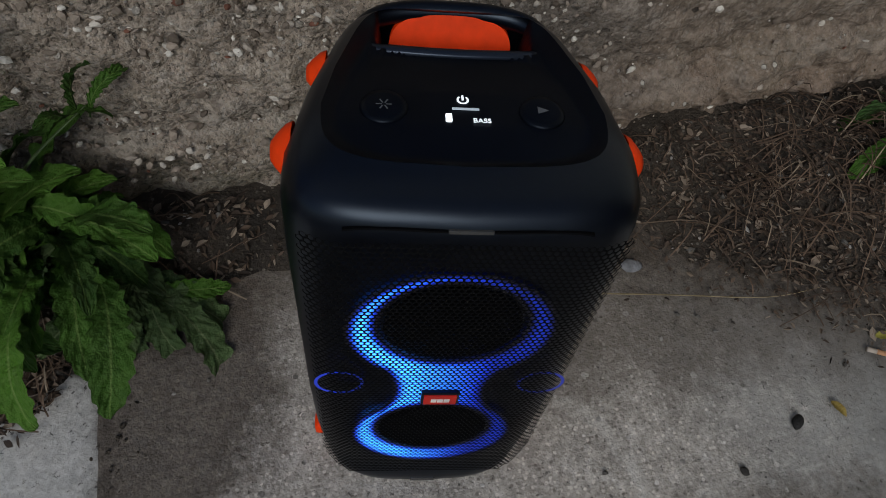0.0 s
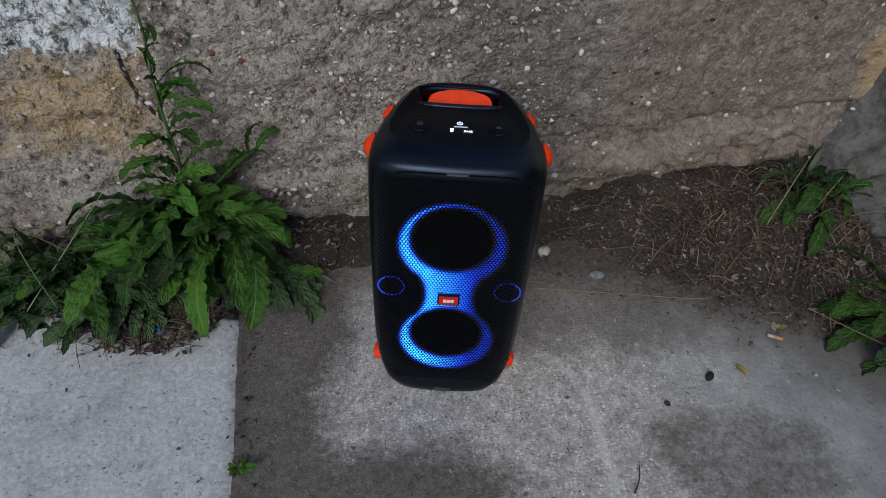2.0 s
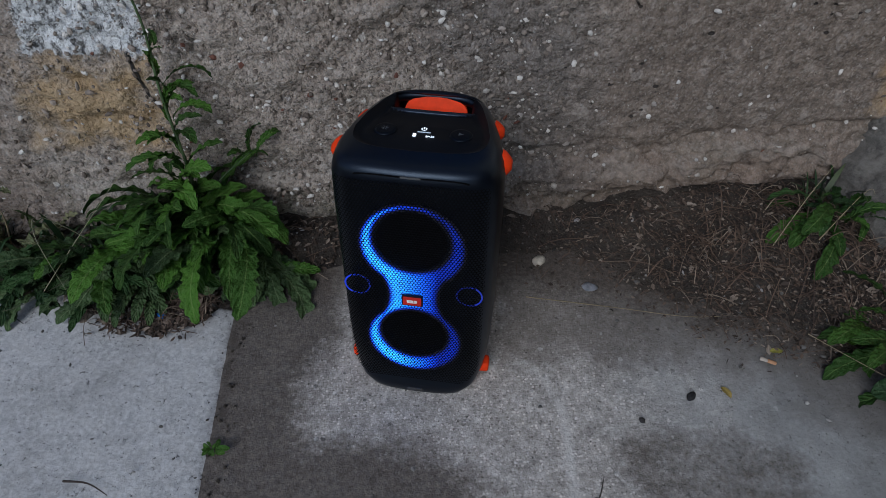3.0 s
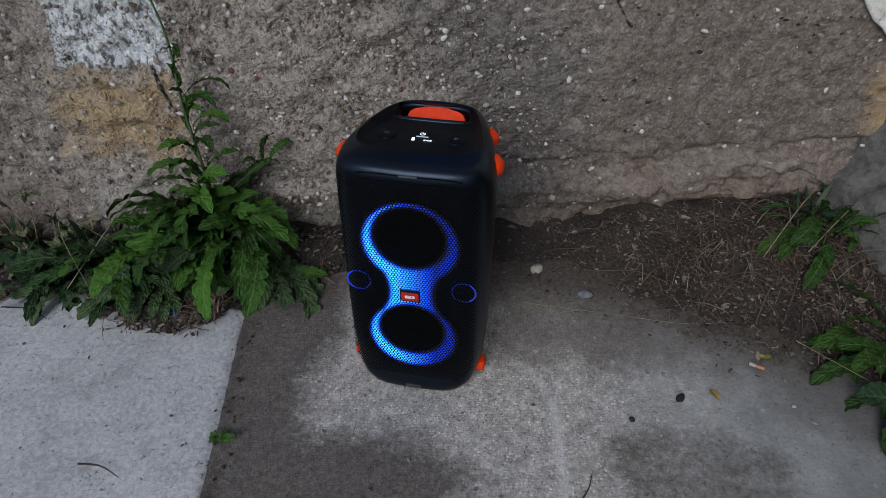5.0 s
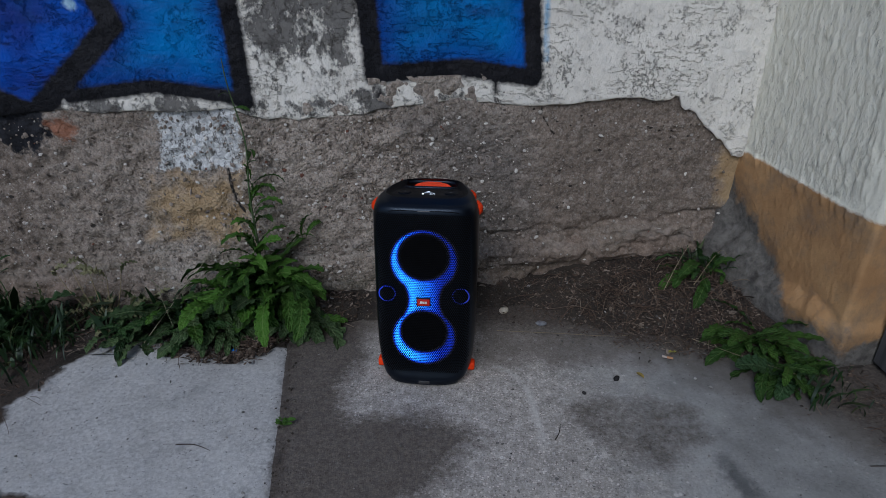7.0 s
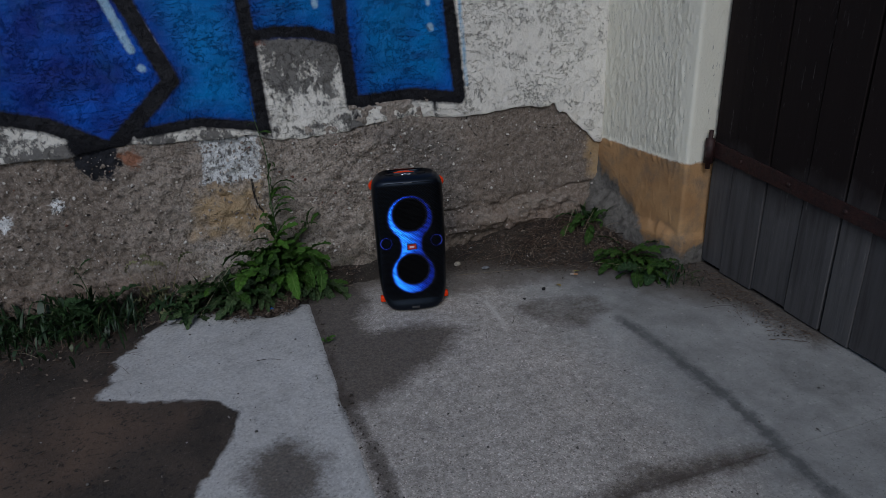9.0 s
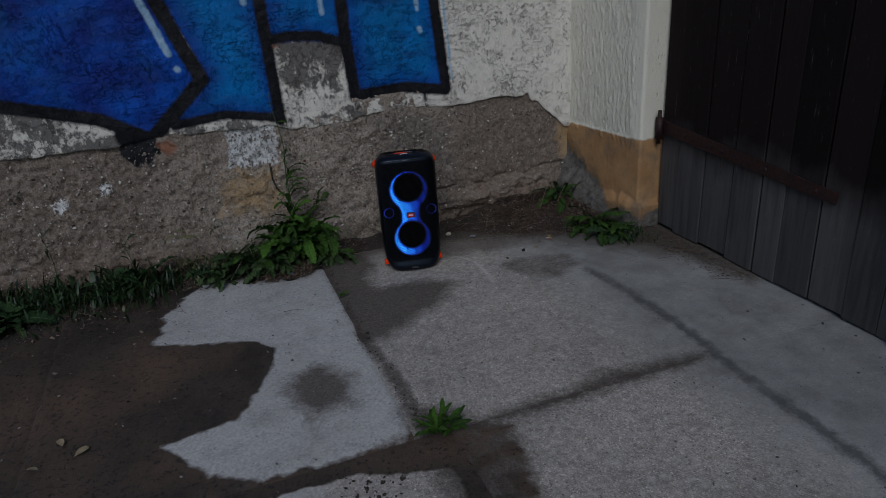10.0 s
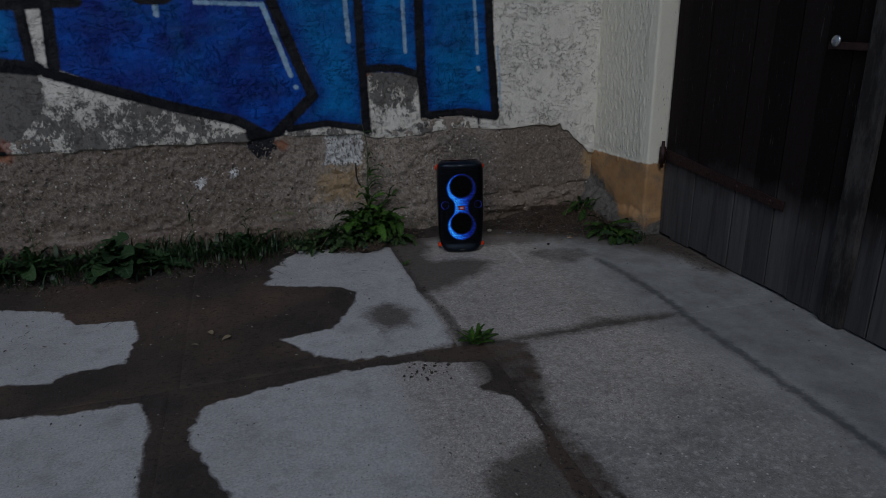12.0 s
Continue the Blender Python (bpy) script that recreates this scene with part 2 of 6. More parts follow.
    h = n.math("ADD", n.math("MULTIPLY", fine, 0.5), n.math("MULTIPLY", grit, 0.15))
    h = n.math("ADD", h, n.math("MULTIPLY", lump, 0.55))
    h = n.math("SUBTRACT", h, n.math("MULTIPLY", near, 0.40))
    h = n.math("SUBTRACT", h, n.math("MULTIPLY", tiny, 0.16))
    h = n.math("MULTIPLY", h, n.ramp(calm, -0.6, 1.0))
    h = n.math("SUBTRACT", h, n.math("MULTIPLY", pock, 0.7))
    h = n.math("SUBTRACT", h, n.math("MULTIPLY", holes, 0.5))
    h = n.math("ADD", h, n.math("MULTIPLY", lumps, 0.35))
    h = n.math("ADD", h, n.math("MULTIPLY", specks, 0.25))
    h = n.math("SUBTRACT", h, n.math("MULTIPLY", crack, 1.0))
    return n.done(c, 0.93, h, 0.015)


def painted_plaster():
    """White limewash over plaster with sprayed paint: blue letters, black outlines, pale strokes."""
    n = Nodes("sprayed_plaster", 0.7)
    fine, grain = n.noise(55, 6, 0.7), n.noise(20, 6, 0.65)
    wob = n.math("MULTIPLY", n.math("SUBTRACT", n.noise(50, 4, 0.7), 0.5), 0.016)
    grey = n.mix(fine, (0.10, 0.095, 0.09), (0.26, 0.245, 0.22))
    cream = n.mix(n.noise(5, 4), (0.80, 0.755, 0.66), (0.92, 0.88, 0.79))
    flake = n.math("ADD", n.attr("bare"), n.math("MULTIPLY", n.math("SUBTRACT", n.noise(42, 7, 0.75, stretch=(1, 1, 0.7)), 0.5), 1.2))
    flake = n.math("ADD", flake, n.math("MULTIPLY", n.math("SUBTRACT", n.noise(7, 7, 0.72, shift=13), 0.5), 1.5))
    bare = n.ramp(flake, 0.42, 0.55)
    c = n.mix(bare, cream, grey)
    pits = n.math("MULTIPLY", n.ramp(n.noise(48, 7, 0.78, shift=2), 0.585, 0.615), n.ramp(n.noise(6, 4, shift=7), 0.42, 0.58))
    seams = n.math("ABSOLUTE", n.math("SUBTRACT", n.noise(13, 7, 0.7, stretch=(1, 1, 0.6), shift=17), 0.5))
    seams = n.math("MULTIPLY", n.ramp(seams, 0.010, 0.003), n.ramp(n.noise(5, 5, 0.7, shift=11), 0.48, 0.58))
    c = n.mix(n.math("MULTIPLY", seams, 0.5), c, (0.14, 0.12, 0.10))
    c = n.mix(n.math("MULTIPLY", n.ramp(grain, 0.50, 0.62), 0.26), c, n.mix(0.6, c, (0.20, 0.19, 0.17)))
    c = n.mix(n.math("MULTIPLY", pits, 0.65), c, (0.14, 0.125, 0.11))
    deep = n.mix(n.ramp(n.noise(4.5, 4), 0.38, 0.66), (0.0006, 0.022, 0.22), (0.0006, 0.085, 0.50))
    light = n.mix(n.ramp(n.noise(3.5, 4, shift=3), 0.35, 0.65), (0.0008, 0.105, 0.37), (0.001, 0.205, 0.60))
    blue = n.mix(n.ramp(n.attr("paler"), 0.0, 0.12), deep, light)
    brush = n.ramp(n.noise(9, 7, 0.7, stretch=(0.35, 1, 1.6), shift=61), 0.50, 0.66)
    blue = n.mix(n.math("MULTIPLY", brush, 0.55), blue, (0.0008, 0.016, 0.12))
    teal = n.ramp(n.noise(4, 6, 0.65, stretch=(1, 1, 0.5), shift=67), 0.52, 0.70)
    blue = n.mix(n.math("MULTIPLY", teal, 0.30), blue, (0.004, 0.16, 0.30))
    scar = n.math("ABSOLUTE", n.math("SUBTRACT", n.noise(18, 6, 0.7, stretch=(0.5, 1, 1.6), shift=71), 0.5))
    scar = n.math("MULTIPLY", n.ramp(scar, 0.009, 0.003), n.ramp(n.noise(6, 4, shift=73), 0.46, 0.6))
    blue = n.mix(n.math("MULTIPLY", scar, 0.6), blue, (0.002, 0.008, 0.04))
    speck = n.ramp(n.noise(120, 4, 0.8, shift=5), 0.66, 0.72)
    blue = n.mix(n.math("MULTIPLY", speck, 0.6), blue, (0.003, 0.008, 0.03))
    blue = n.mix(n.math("MULTIPLY", n.ramp(n.noise(85, 5, 0.8, shift=8), 0.68, 0.72), 0.5), blue, (0.25, 0.38, 0.5))
    c = n.mix(n.ramp(n.math("ADD", n.attr("blue"), wob), -0.006, 0.008), c, blue)
    pale = n.math("ADD", n.attr("pale_stroke"), n.math("MULTIPLY", wob, 1.0))
    c = n.mix(n.ramp(pale, -0.006, 0.004), c, n.mix(n.noise(30), (0.12, 0.36, 0.60), (0.55, 0.68, 0.78)))
    black = n.math("ADD", n.attr("black"), n.math("MULTIPLY", wob, 1.2))
    c = n.mix(n.ramp(black, -0.008, 0.005), c, n.mix(n.ramp(n.noise(90, 5, 0.8), 0.6, 0.75), (0.008, 0.008, 0.011), (0.05, 0.05, 0.055)))
    red = n.math("ADD", n.attr("rust_patch"), n.math("MULTIPLY", n.math("SUBTRACT", n.noise(18, 5, 0.7), 0.5), 0.16))
    c = n.mix(n.math("MULTIPLY", n.ramp(red, 0.0, 0.02), 0.8), c, (0.28, 0.10, 0.06))
    h = n.math("ADD", n.math("MULTIPLY", grain, 0.6), n.math("MULTIPLY", fine, 0.15))
    h = n.math("SUBTRACT", h, n.math("MULTIPLY", bare, 0.12))
    h = n.math("SUBTRACT", h, n.math("MULTIPLY", n.math("ADD", n.math("ADD", pits, seams), scar), 0.2))
    rough = n.mix(n.ramp(n.attr("blue"), -0.005, 0.01), (0.85, 0.85, 0.85), (0.55, 0.55, 0.55))
    return n.done(c, rough, h, 0.020, Specular_IOR_Level=0.3)


def stucco():
    """Combed stucco, white above and ochre below, cement at the foot."""
    n = Nodes("jamb_stucco", 0.85)
    comb = n.noise(48, 7, 0.72, stretch=(1, 1, 0.34))
    fine = n.noise(70, 5, 0.7)
    white = n.mix(n.noise(7, 4), (0.80, 0.765, 0.62), (0.92, 0.885, 0.745))
    white = n.mix(n.ramp(n.noise(50, 5, 0.8, stretch=(1, 1, 0.3), shift=3), 0.62, 0.7), white, (0.25, 0.23, 0.19))
    # shade in the combing's hollows, painted into the white
    white = n.mix(n.math("MULTIPLY", n.math("MULTIPLY", n.ramp(comb, 0.42, 0.35), n.attr("combed")), 0.42), white, (0.20, 0.19, 0.15))
    ochre = n.mix(n.ramp(n.noise(8, 5), 0.35, 0.65), (0.38, 0.21, 0.088), (0.50, 0.295, 0.13))
    ochre = n.mix(n.math("MULTIPLY", n.ramp(n.noise(7, 6, 0.7, shift=6), 0.46, 0.64), 0.6), ochre, (0.17, 0.14, 0.105))
    grey = n.mix(n.ramp(n.noise(26, 7, 0.75, shift=15), 0.36, 0.62), (0.075, 0.068, 0.058), (0.21, 0.195, 0.17))
    wob = n.math("MULTIPLY", n.math("SUBTRACT", n.noise(25, 5, 0.7), 0.5), 0.03)
    c = n.mix(n.ramp(n.math("ADD", n.attr("ochre_top"), wob), -0.004, 0.006), white, ochre)
    wide = n.math("MULTIPLY", n.math("SUBTRACT", n.noise(11, 6, 0.65, shift=1), 0.5), 0.22)
    c = n.mix(n.ramp(n.math("ADD", n.attr("foot"), wide), -0.01, 0.03), c, grey)
    h = n.math("ADD", n.math("MULTIPLY", n.math("MULTIPLY", comb, n.attr("combed")), 1.3), n.math("MULTIPLY", fine, 0.4))
    h = n.math("ADD", h, n.math("MULTIPLY", n.math("MULTIPLY", n.noise(26, 7, 0.75, shift=15), n.ramp(n.attr("foot"), -0.03, 0.04)), 1.6))
    return n.done(c, 0.88, h, 0.009)


def slab_concrete():
    n = Nodes("slab_concrete", 0.85)
    big, mid, fine = n.noise(2.2, 4), n.noise(16, 6, 0.65), n.noise(110, 6, 0.7)
    smooth = n.mix(n.ramp(fine, 0.42, 0.62), n.mix(n.ramp(mid, 0.35, 0.65), (0.425, 0.422, 0.41), (0.545, 0.538, 0.52)), (0.665, 0.658, 0.635))
    stone = n.mix(n.ramp(n.cells(165, output="Color"), 0.15, 0.85), (0.22, 0.195, 0.17), (0.82, 0.765, 0.70))
    paste = n.mix(n.ramp(fine, 0.42, 0.58), (0.38, 0.348, 0.312), (0.54, 0.50, 0.455))
    aggregate = n.mix(n.ramp(n.math("ADD", n.cells(165), n.math("MULTIPLY", n.math("SUBTRACT", n.noise(420, 3), 0.5), 0.4)), 0.48, 0.36), paste, stone)
    tone = n.attr("aggregate")
    tone = n.ramp(n.math("ADD", tone, n.math("MULTIPLY", n.math("SUBTRACT", mid, 0.5), 0.7)), 0.3, 0.7)
    c = n.mix(tone, smooth, aggregate)
    c = n.mix(n.ramp(big, 0.3, 0.7), n.mix(0.25, c, (0.18, 0.17, 0.15)), c)
    blotch = n.ramp(n.noise(7, 6, 0.7, shift=12), 0.52, 0.72)
    c = n.mix(n.math("MULTIPLY", blotch, 0.35), c, (0.16, 0.15, 0.135))
    # greyer, darker tone where the attribute is high
    c = n.mix(n.math("MULTIPLY", n.attr("grey_tone"), 0.78), c, n.mix(n.ramp(n.noise(6, 7, 0.68, shift=91), 0.38, 0.64), (0.155, 0.158, 0.152), (0.30, 0.305, 0.295)))
    patchy = n.noise(42, 6, 0.75, shift=23)
    scab = n.noise(17, 7, 0.72, shift=83)
    c = n.mix(n.math("MULTIPLY", n.math("MULTIPLY", n.ramp(scab, 0.54, 0.66), n.ramp(tone, -0.1, 1.0)), 0.26), c, (0.70, 0.655, 0.60))
    c = n.mix(n.math("MULTIPLY", n.math("MULTIPLY", n.ramp(scab, 0.46, 0.36), n.ramp(tone, -0.05, 1.0)), 0.26), c, (0.20, 0.182, 0.16))
    c = n.mix(n.math("MULTIPLY", n.math("MULTIPLY", n.ramp(patchy, 0.47, 0.38), n.ramp(tone, -0.12, 1.0)), 0.36), c, (0.13, 0.118, 0.102))
    c = n.mix(n.math("MULTIPLY", n.math("MULTIPLY", n.ramp(patchy, 0.54, 0.64), tone), 0.42), c, (0.74, 0.71, 0.67))
    chip = n.math("MULTIPLY", n.ramp(n.cells(62, output="Color"), 0.5, 1.0), 0.40)
    chip = n.ramp(n.math("SUBTRACT", n.math("ADD", n.cells(62), n.math("MULTIPLY", n.math("SUBTRACT", n.noise(190), 0.5), 0.2)), chip), 0.02, -0.02)
    c = n.mix(n.math("MULTIPLY", n.math("MULTIPLY", chip, n.ramp(tone, -0.25, 1.0)), 0.8), c, n.mix(n.ramp(n.noise(40, 2, shift=31), 0.42, 0.58), (0.10, 0.095, 0.09), (0.78, 0.75, 0.71)))
    pit = n.ramp(n.noise(110, 4, 0.8, shift=4), 0.61, 0.66)
    c = n.mix(n.math("MULTIPLY", pit, 0.75), c, (0.06, 0.055, 0.05))
    damp = n.math("ADD", n.attr("damp"), n.math("MULTIPLY", n.math("SUBTRACT", n.noise(9, 7, 0.7, shift=17), 0.5), 0.25))
    c = n.mix(n.math("MULTIPLY", n.ramp(damp, -0.05, 0.05), 0.66), c, (0.095, 0.078, 0.062))
    stain = n.math("ADD", n.attr("stain"), n.math("MULTIPLY", n.math("SUBTRACT", n.noise(10, 8, 0.72), 0.5), 0.15))
    stain = n.math("ADD", stain, n.math("MULTIPLY", n.math("SUBTRACT", n.noise(70, 7, 0.75), 0.5), 0.14))
    stain = n.ramp(stain, -0.035, 0.040)
    c = n.mix(n.math("MULTIPLY", stain, 0.86), c, n.mix(n.ramp(n.noise(95, 6, 0.8, shift=37), 0.42, 0.62), (0.048, 0.037, 0.029), (0.13, 0.105, 0.082)))
    wave = n.math("MULTIPLY", n.math("SUBTRACT", n.noise(22, 7, 0.75, shift=9), 0.5), 0.09)
    seam = n.math("MULTIPLY", n.ramp(n.math("ADD", n.attr("seam"), wave), -0.012, 0.016), n.ramp(n.noise(3, 3, shift=2), 0.15, 0.42))
    c = n.mix(n.math("MULTIPLY", seam, 0.8), c, (0.075, 0.078, 0.08))
    scrape = n.math("ADD", n.attr("scrape"), n.math("MULTIPLY", n.math("SUBTRACT", n.noise(60, 6, 0.8, shift=41), 0.5), 0.03))
    c = n.mix(n.math("MULTIPLY", n.ramp(scrape, -0.006, 0.006), 0.6), c, (0.68, 0.66, 0.62))
    dirt = n.math("ADD", n.attr("dirt"), n.math("MULTIPLY", n.math("SUBTRACT", n.noise(13, 6, 0.58), 0.5), 0.07))
    mask = n.ramp(dirt, -0.004, 0.010)
    soil = n.mix(n.ramp(n.noise(5, 6, 0.6, shift=2), 0.35, 0.65), (0.036, 0.028, 0.021), (0.068, 0.051, 0.038))
    soil = n.mix(n.ramp(n.noise(1.5, 4, 0.6, shift=19), 0.46, 0.66), soil, (0.120, 0.078, 0.052))
    soil = n.mix(n.ramp(n.noise(120, 6, 0.8), 0.58, 0.68), soil, (0.16, 0.14, 0.118))
    soil = n.mix(n.ramp(n.noise(60, 6, 0.8, shift=33), 0.46, 0.40), soil, (0.016, 0.013, 0.011))
    c = n.mix(mask, c, soil)
    groove = n.ramp(n.math("ADD", n.attr("groove"), wave), -0.01, 0.014)
    c = n.mix(n.math("MULTIPLY", n.math("MULTIPLY", groove, n.ramp(n.noise(8, 5, 0.7, shift=29), 0.36, 0.52)), 0.75), c, (0.06, 0.047, 0.038))
    h = n.math("ADD", n.math("MULTIPLY", n.math("MULTIPLY", n.cells(290), tone), -0.15), n.math("MULTIPLY", fine, 0.45))
    h = n.math("ADD", h, n.math("MULTIPLY", mid, 0.35))
    h = n.math("SUBTRACT", h, n.math("MULTIPLY", pit, 0.2))
    h = n.math("ADD", h, n.math("MULTIPLY", mask, n.math("ADD", 0.25, n.math("MULTIPLY", n.noise(45, 6, 0.7, shift=57), 0.6))))
    h = n.math("ADD", h, n.math("MULTIPLY", n.math("MULTIPLY", scab, tone), 0.5))
    return n.done(c, n.mix(mask, (0.88, 0.88, 0.88), (0.72, 0.72, 0.72)), h, 0.005)


def soil_ground():
    n = Nodes("soil", 0.95)
    fine = n.noise(60, 6, 0.7)
    c = n.mix(n.ramp(n.noise(6, 5), 0.35, 0.65), (0.036, 0.029, 0.023), (0.075, 0.06, 0.046))
    c = n.mix(n.ramp(n.noise(110, 5, 0.75), 0.56, 0.68), c, (0.15, 0.125, 0.095))
    c = n.mix(n.ramp(n.cells(60), 0.18, 0.1), c, (0.2, 0.18, 0.15))
    return n.done(c, 0.95, fine, 0.02)


def weathered_planks():
    """Dark tarred boards, worn to grey."""
    n = Nodes("gate_board", 0.75)
    grain = n.noise(30, 6, 0.65, stretch=(1, 1, 0.06))
    r = n.random()
    dark = n.mix(r, (0.008, 0.0058, 0.0058), (0.019, 0.0138, 0.0132))
    worn = n.mix(n.ramp(grain, 0.3, 0.7), n.mix(r, (0.050, 0.047, 0.047), (0.078, 0.075, 0.075)), n.mix(r, (0.080, 0.077, 0.077), (0.125, 0.121, 0.119)))
    low = n.ramp(n.math("ADD", n.attr("height"), n.math("MULTIPLY", n.math("SUBTRACT", n.noise(6, 5, 0.6, stretch=(1, 1, 0.4)), 0.5), 0.26)), 0.56, 0.36)
    c = n.mix(n.math("MULTIPLY", low, n.ramp(grain, -0.3, 0.5)), dark, worn)
    scuff = n.ramp(n.noise(55, 6, 0.8, stretch=(1, 1, 0.25), shift=3), 0.62, 0.74)
    c = n.mix(n.math("MULTIPLY", scuff, 0.55), c, (0.16, 0.15, 0.14))
    scratch = n.ramp(n.noise(48, 6, 0.75, stretch=(1, 1, 0.10), shift=8), 0.63, 0.70)
    c = n.mix(n.math("MULTIPLY", scratch, 0.45), c, (0.20, 0.19, 0.18))
    return n.done(c, n.ramp(grain, -1.2, 1.0), grain, 0.0025, Specular_IOR_Level=0.10)


def worn_batten():
    n = Nodes("gate_batten", 0.8)
    grain = n.noise(30, 6, 0.65, stretch=(1, 1, 0.06))
    c = n.mix(n.ramp(n.noise(14, 6, 0.75, stretch=(1, 1, 0.3)), 0.45, 0.62), (0.011, 0.0092, 0.009), (0.062, 0.057, 0.053))
    return n.done(c, 0.8, grain, 0.006)


def rusty_iron():
    n = Nodes("rusty_iron", 0.8)
    c = n.mix(n.ramp(n.noise(40, 6, 0.7), 0.35, 0.65), (0.014, 0.006, 0.006), (0.042, 0.013, 0.010))
    return n.done(c, n.ramp(n.noise(60), -0.6, 1.2), n.noise(90, 5), 0.003, metal=0.15)


def plain(name, color, rough=0.6, metal=0.0, vary=0.15, scale=40, bump=0.0, **more):
    n = Nodes(name, rough)
    lo, hi = tuple(v * (1 - vary) for v in color), tuple(min(1, v * (1 + vary)) for v in color)
    c = n.mix(n.ramp(n.noise(scale, 4), 0.35, 0.65), lo, hi)
    if bump:
        return n.done(c, rough, n.noise(scale * 3, 4), bump, metal, **more)
    return n.done(c, rough, metal=metal, **more)


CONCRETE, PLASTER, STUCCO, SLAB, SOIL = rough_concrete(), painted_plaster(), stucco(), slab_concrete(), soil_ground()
BOARD, BATTEN, RUST = weathered_planks(), worn_batten(), rusty_iron()

# ---- ground ----
CORNER = 1.03     # where the long wall meets the gate's jamb
GATE_X = 1.215    # face of the gate
JAMB_Y = -0.55    # end of the jamb

SOIL_FRONT = [(-9.0, -0.34), (-2.6, -0.36), (-1.75, -0.36), (-1.35, -0.25), (-1.1, -0.21), (-0.95, -0.19), (-0.84, -0.22), (-0.74, -0.30), (-0.62, -0.33), (-0.54, -0.31), (-0.47, -0.26), (-0.36, -0.16), (0.05, -0.10), (0.3, -0.14), (0.48, -0.26), (0.7, -0.38), (0.95, -0.52), (1.3, -0.56)]


def soil_edge(x):
    return np.interp(x, [p[0] for p in SOIL_FRONT], [p[1] for p in SOIL_FRONT])


def soil_height(x, y):
    """Height of the loose earth that has gathered along the wall."""
    edge = soil_edge(x) + 0.025 * value_noise(x, y * 0 + 3, 0.2, 5)
    into = np.clip((np.asarray(y) - edge) / 0.3, -0.4, 1.0)
    into = into * (1 + 0.5 * np.exp(-(((np.asarray(x) - 0.75) / 0.2) ** 2)) * (into > 0))
    return -0.001 + 0.055 * into + np.where(into > -0.1, 0.012 * value_noise(x, y, 0.09, 6), 0)


def build_ground():
    xs = np.concatenate([[-60, -20, -9], np.arange(-3.4, 1.3, 0.018), [9, 20, 60]])
    ys = np.concatenate([[-60, -20, -8], np.arange(-4.2, -0.75, 0.10), np.arange(-0.75, 0.06, 0.015), [6, 30, 60]])
    x, y = np.meshgrid(xs, ys, indexing="ij")
    near = (x > -3.5) & (x < 1.35) & (y > -0.75) & (y < 0.1)
    z = np.where(near, soil_height(x, y), -0.014)
    z = np.where((y <= -0.75) & (y > -4.3), -0.012, z)
    z = np.where((~near) & (y > -0.75), -0.012, z)
    ob = mesh_object("ground", np.stack([x, y, z], -1).reshape(-1, 3).tolist(), grid_faces(len(xs), len(ys)), SOIL, True)
    return tagged(ob, "dark trodden soil filling the joints and the foot of the wall", "ground", kind="structure")


ground = build_ground()

CLEAN = {
    "a": [(-3.5, -0.55), (-2.48, -0.58), (-2.2, -0.7), (-2.09, -0.89), (-1.83, -0.92), (-1.79, -1.12), (-1.82, -1.35), (-2.04, -1.38), (-2.06, -1.44), (-2.25, -1.40), (-3.5, -1.42)],
    "b": [(-3.5, -1.6), (-2.18, -1.67), (-1.93, -1.71), (-1.72, -1.70), (-1.67, -1.85), (-1.66, -2.3), (-1.64, -3.7), (-3.5, -3.7)],
    "c": [(-1.49, -1.8), (-1.25, -1.75), (-0.98, -1.71), (-0.66, -1.725), (-0.54, -1.78), (-0.43, -1.805), (-0.402, -1.91), (-0.50, -1.99), (-0.402, -2.095), (-0.385, -2.22), (-0.393, -2.32), (-0.412, -2.40), (-0.43, -2.7), (-0.5, -3.7), (-1.2, -3.7), (-1.38, -2.35), (-1.46, -2.18), (-1.53, -1.97)],
    "d": [(-1.18, -0.44), (-1.15, -0.50), (-1.19, -0.53), (-1.17, -0.58), (-1.23, -0.65), (-1.05, -0.75), (-0.85, -0.80), (-0.77, -0.92), (-0.84, -1.12), (-0.95, -1.31), (-1.17, -1.35), (-1.05, -1.54), (-0.92, -1.62), (-0.5, -1.63), (-0.40, -1.5), (-0.40, -0.30), (-0.99, -0.15)],
}
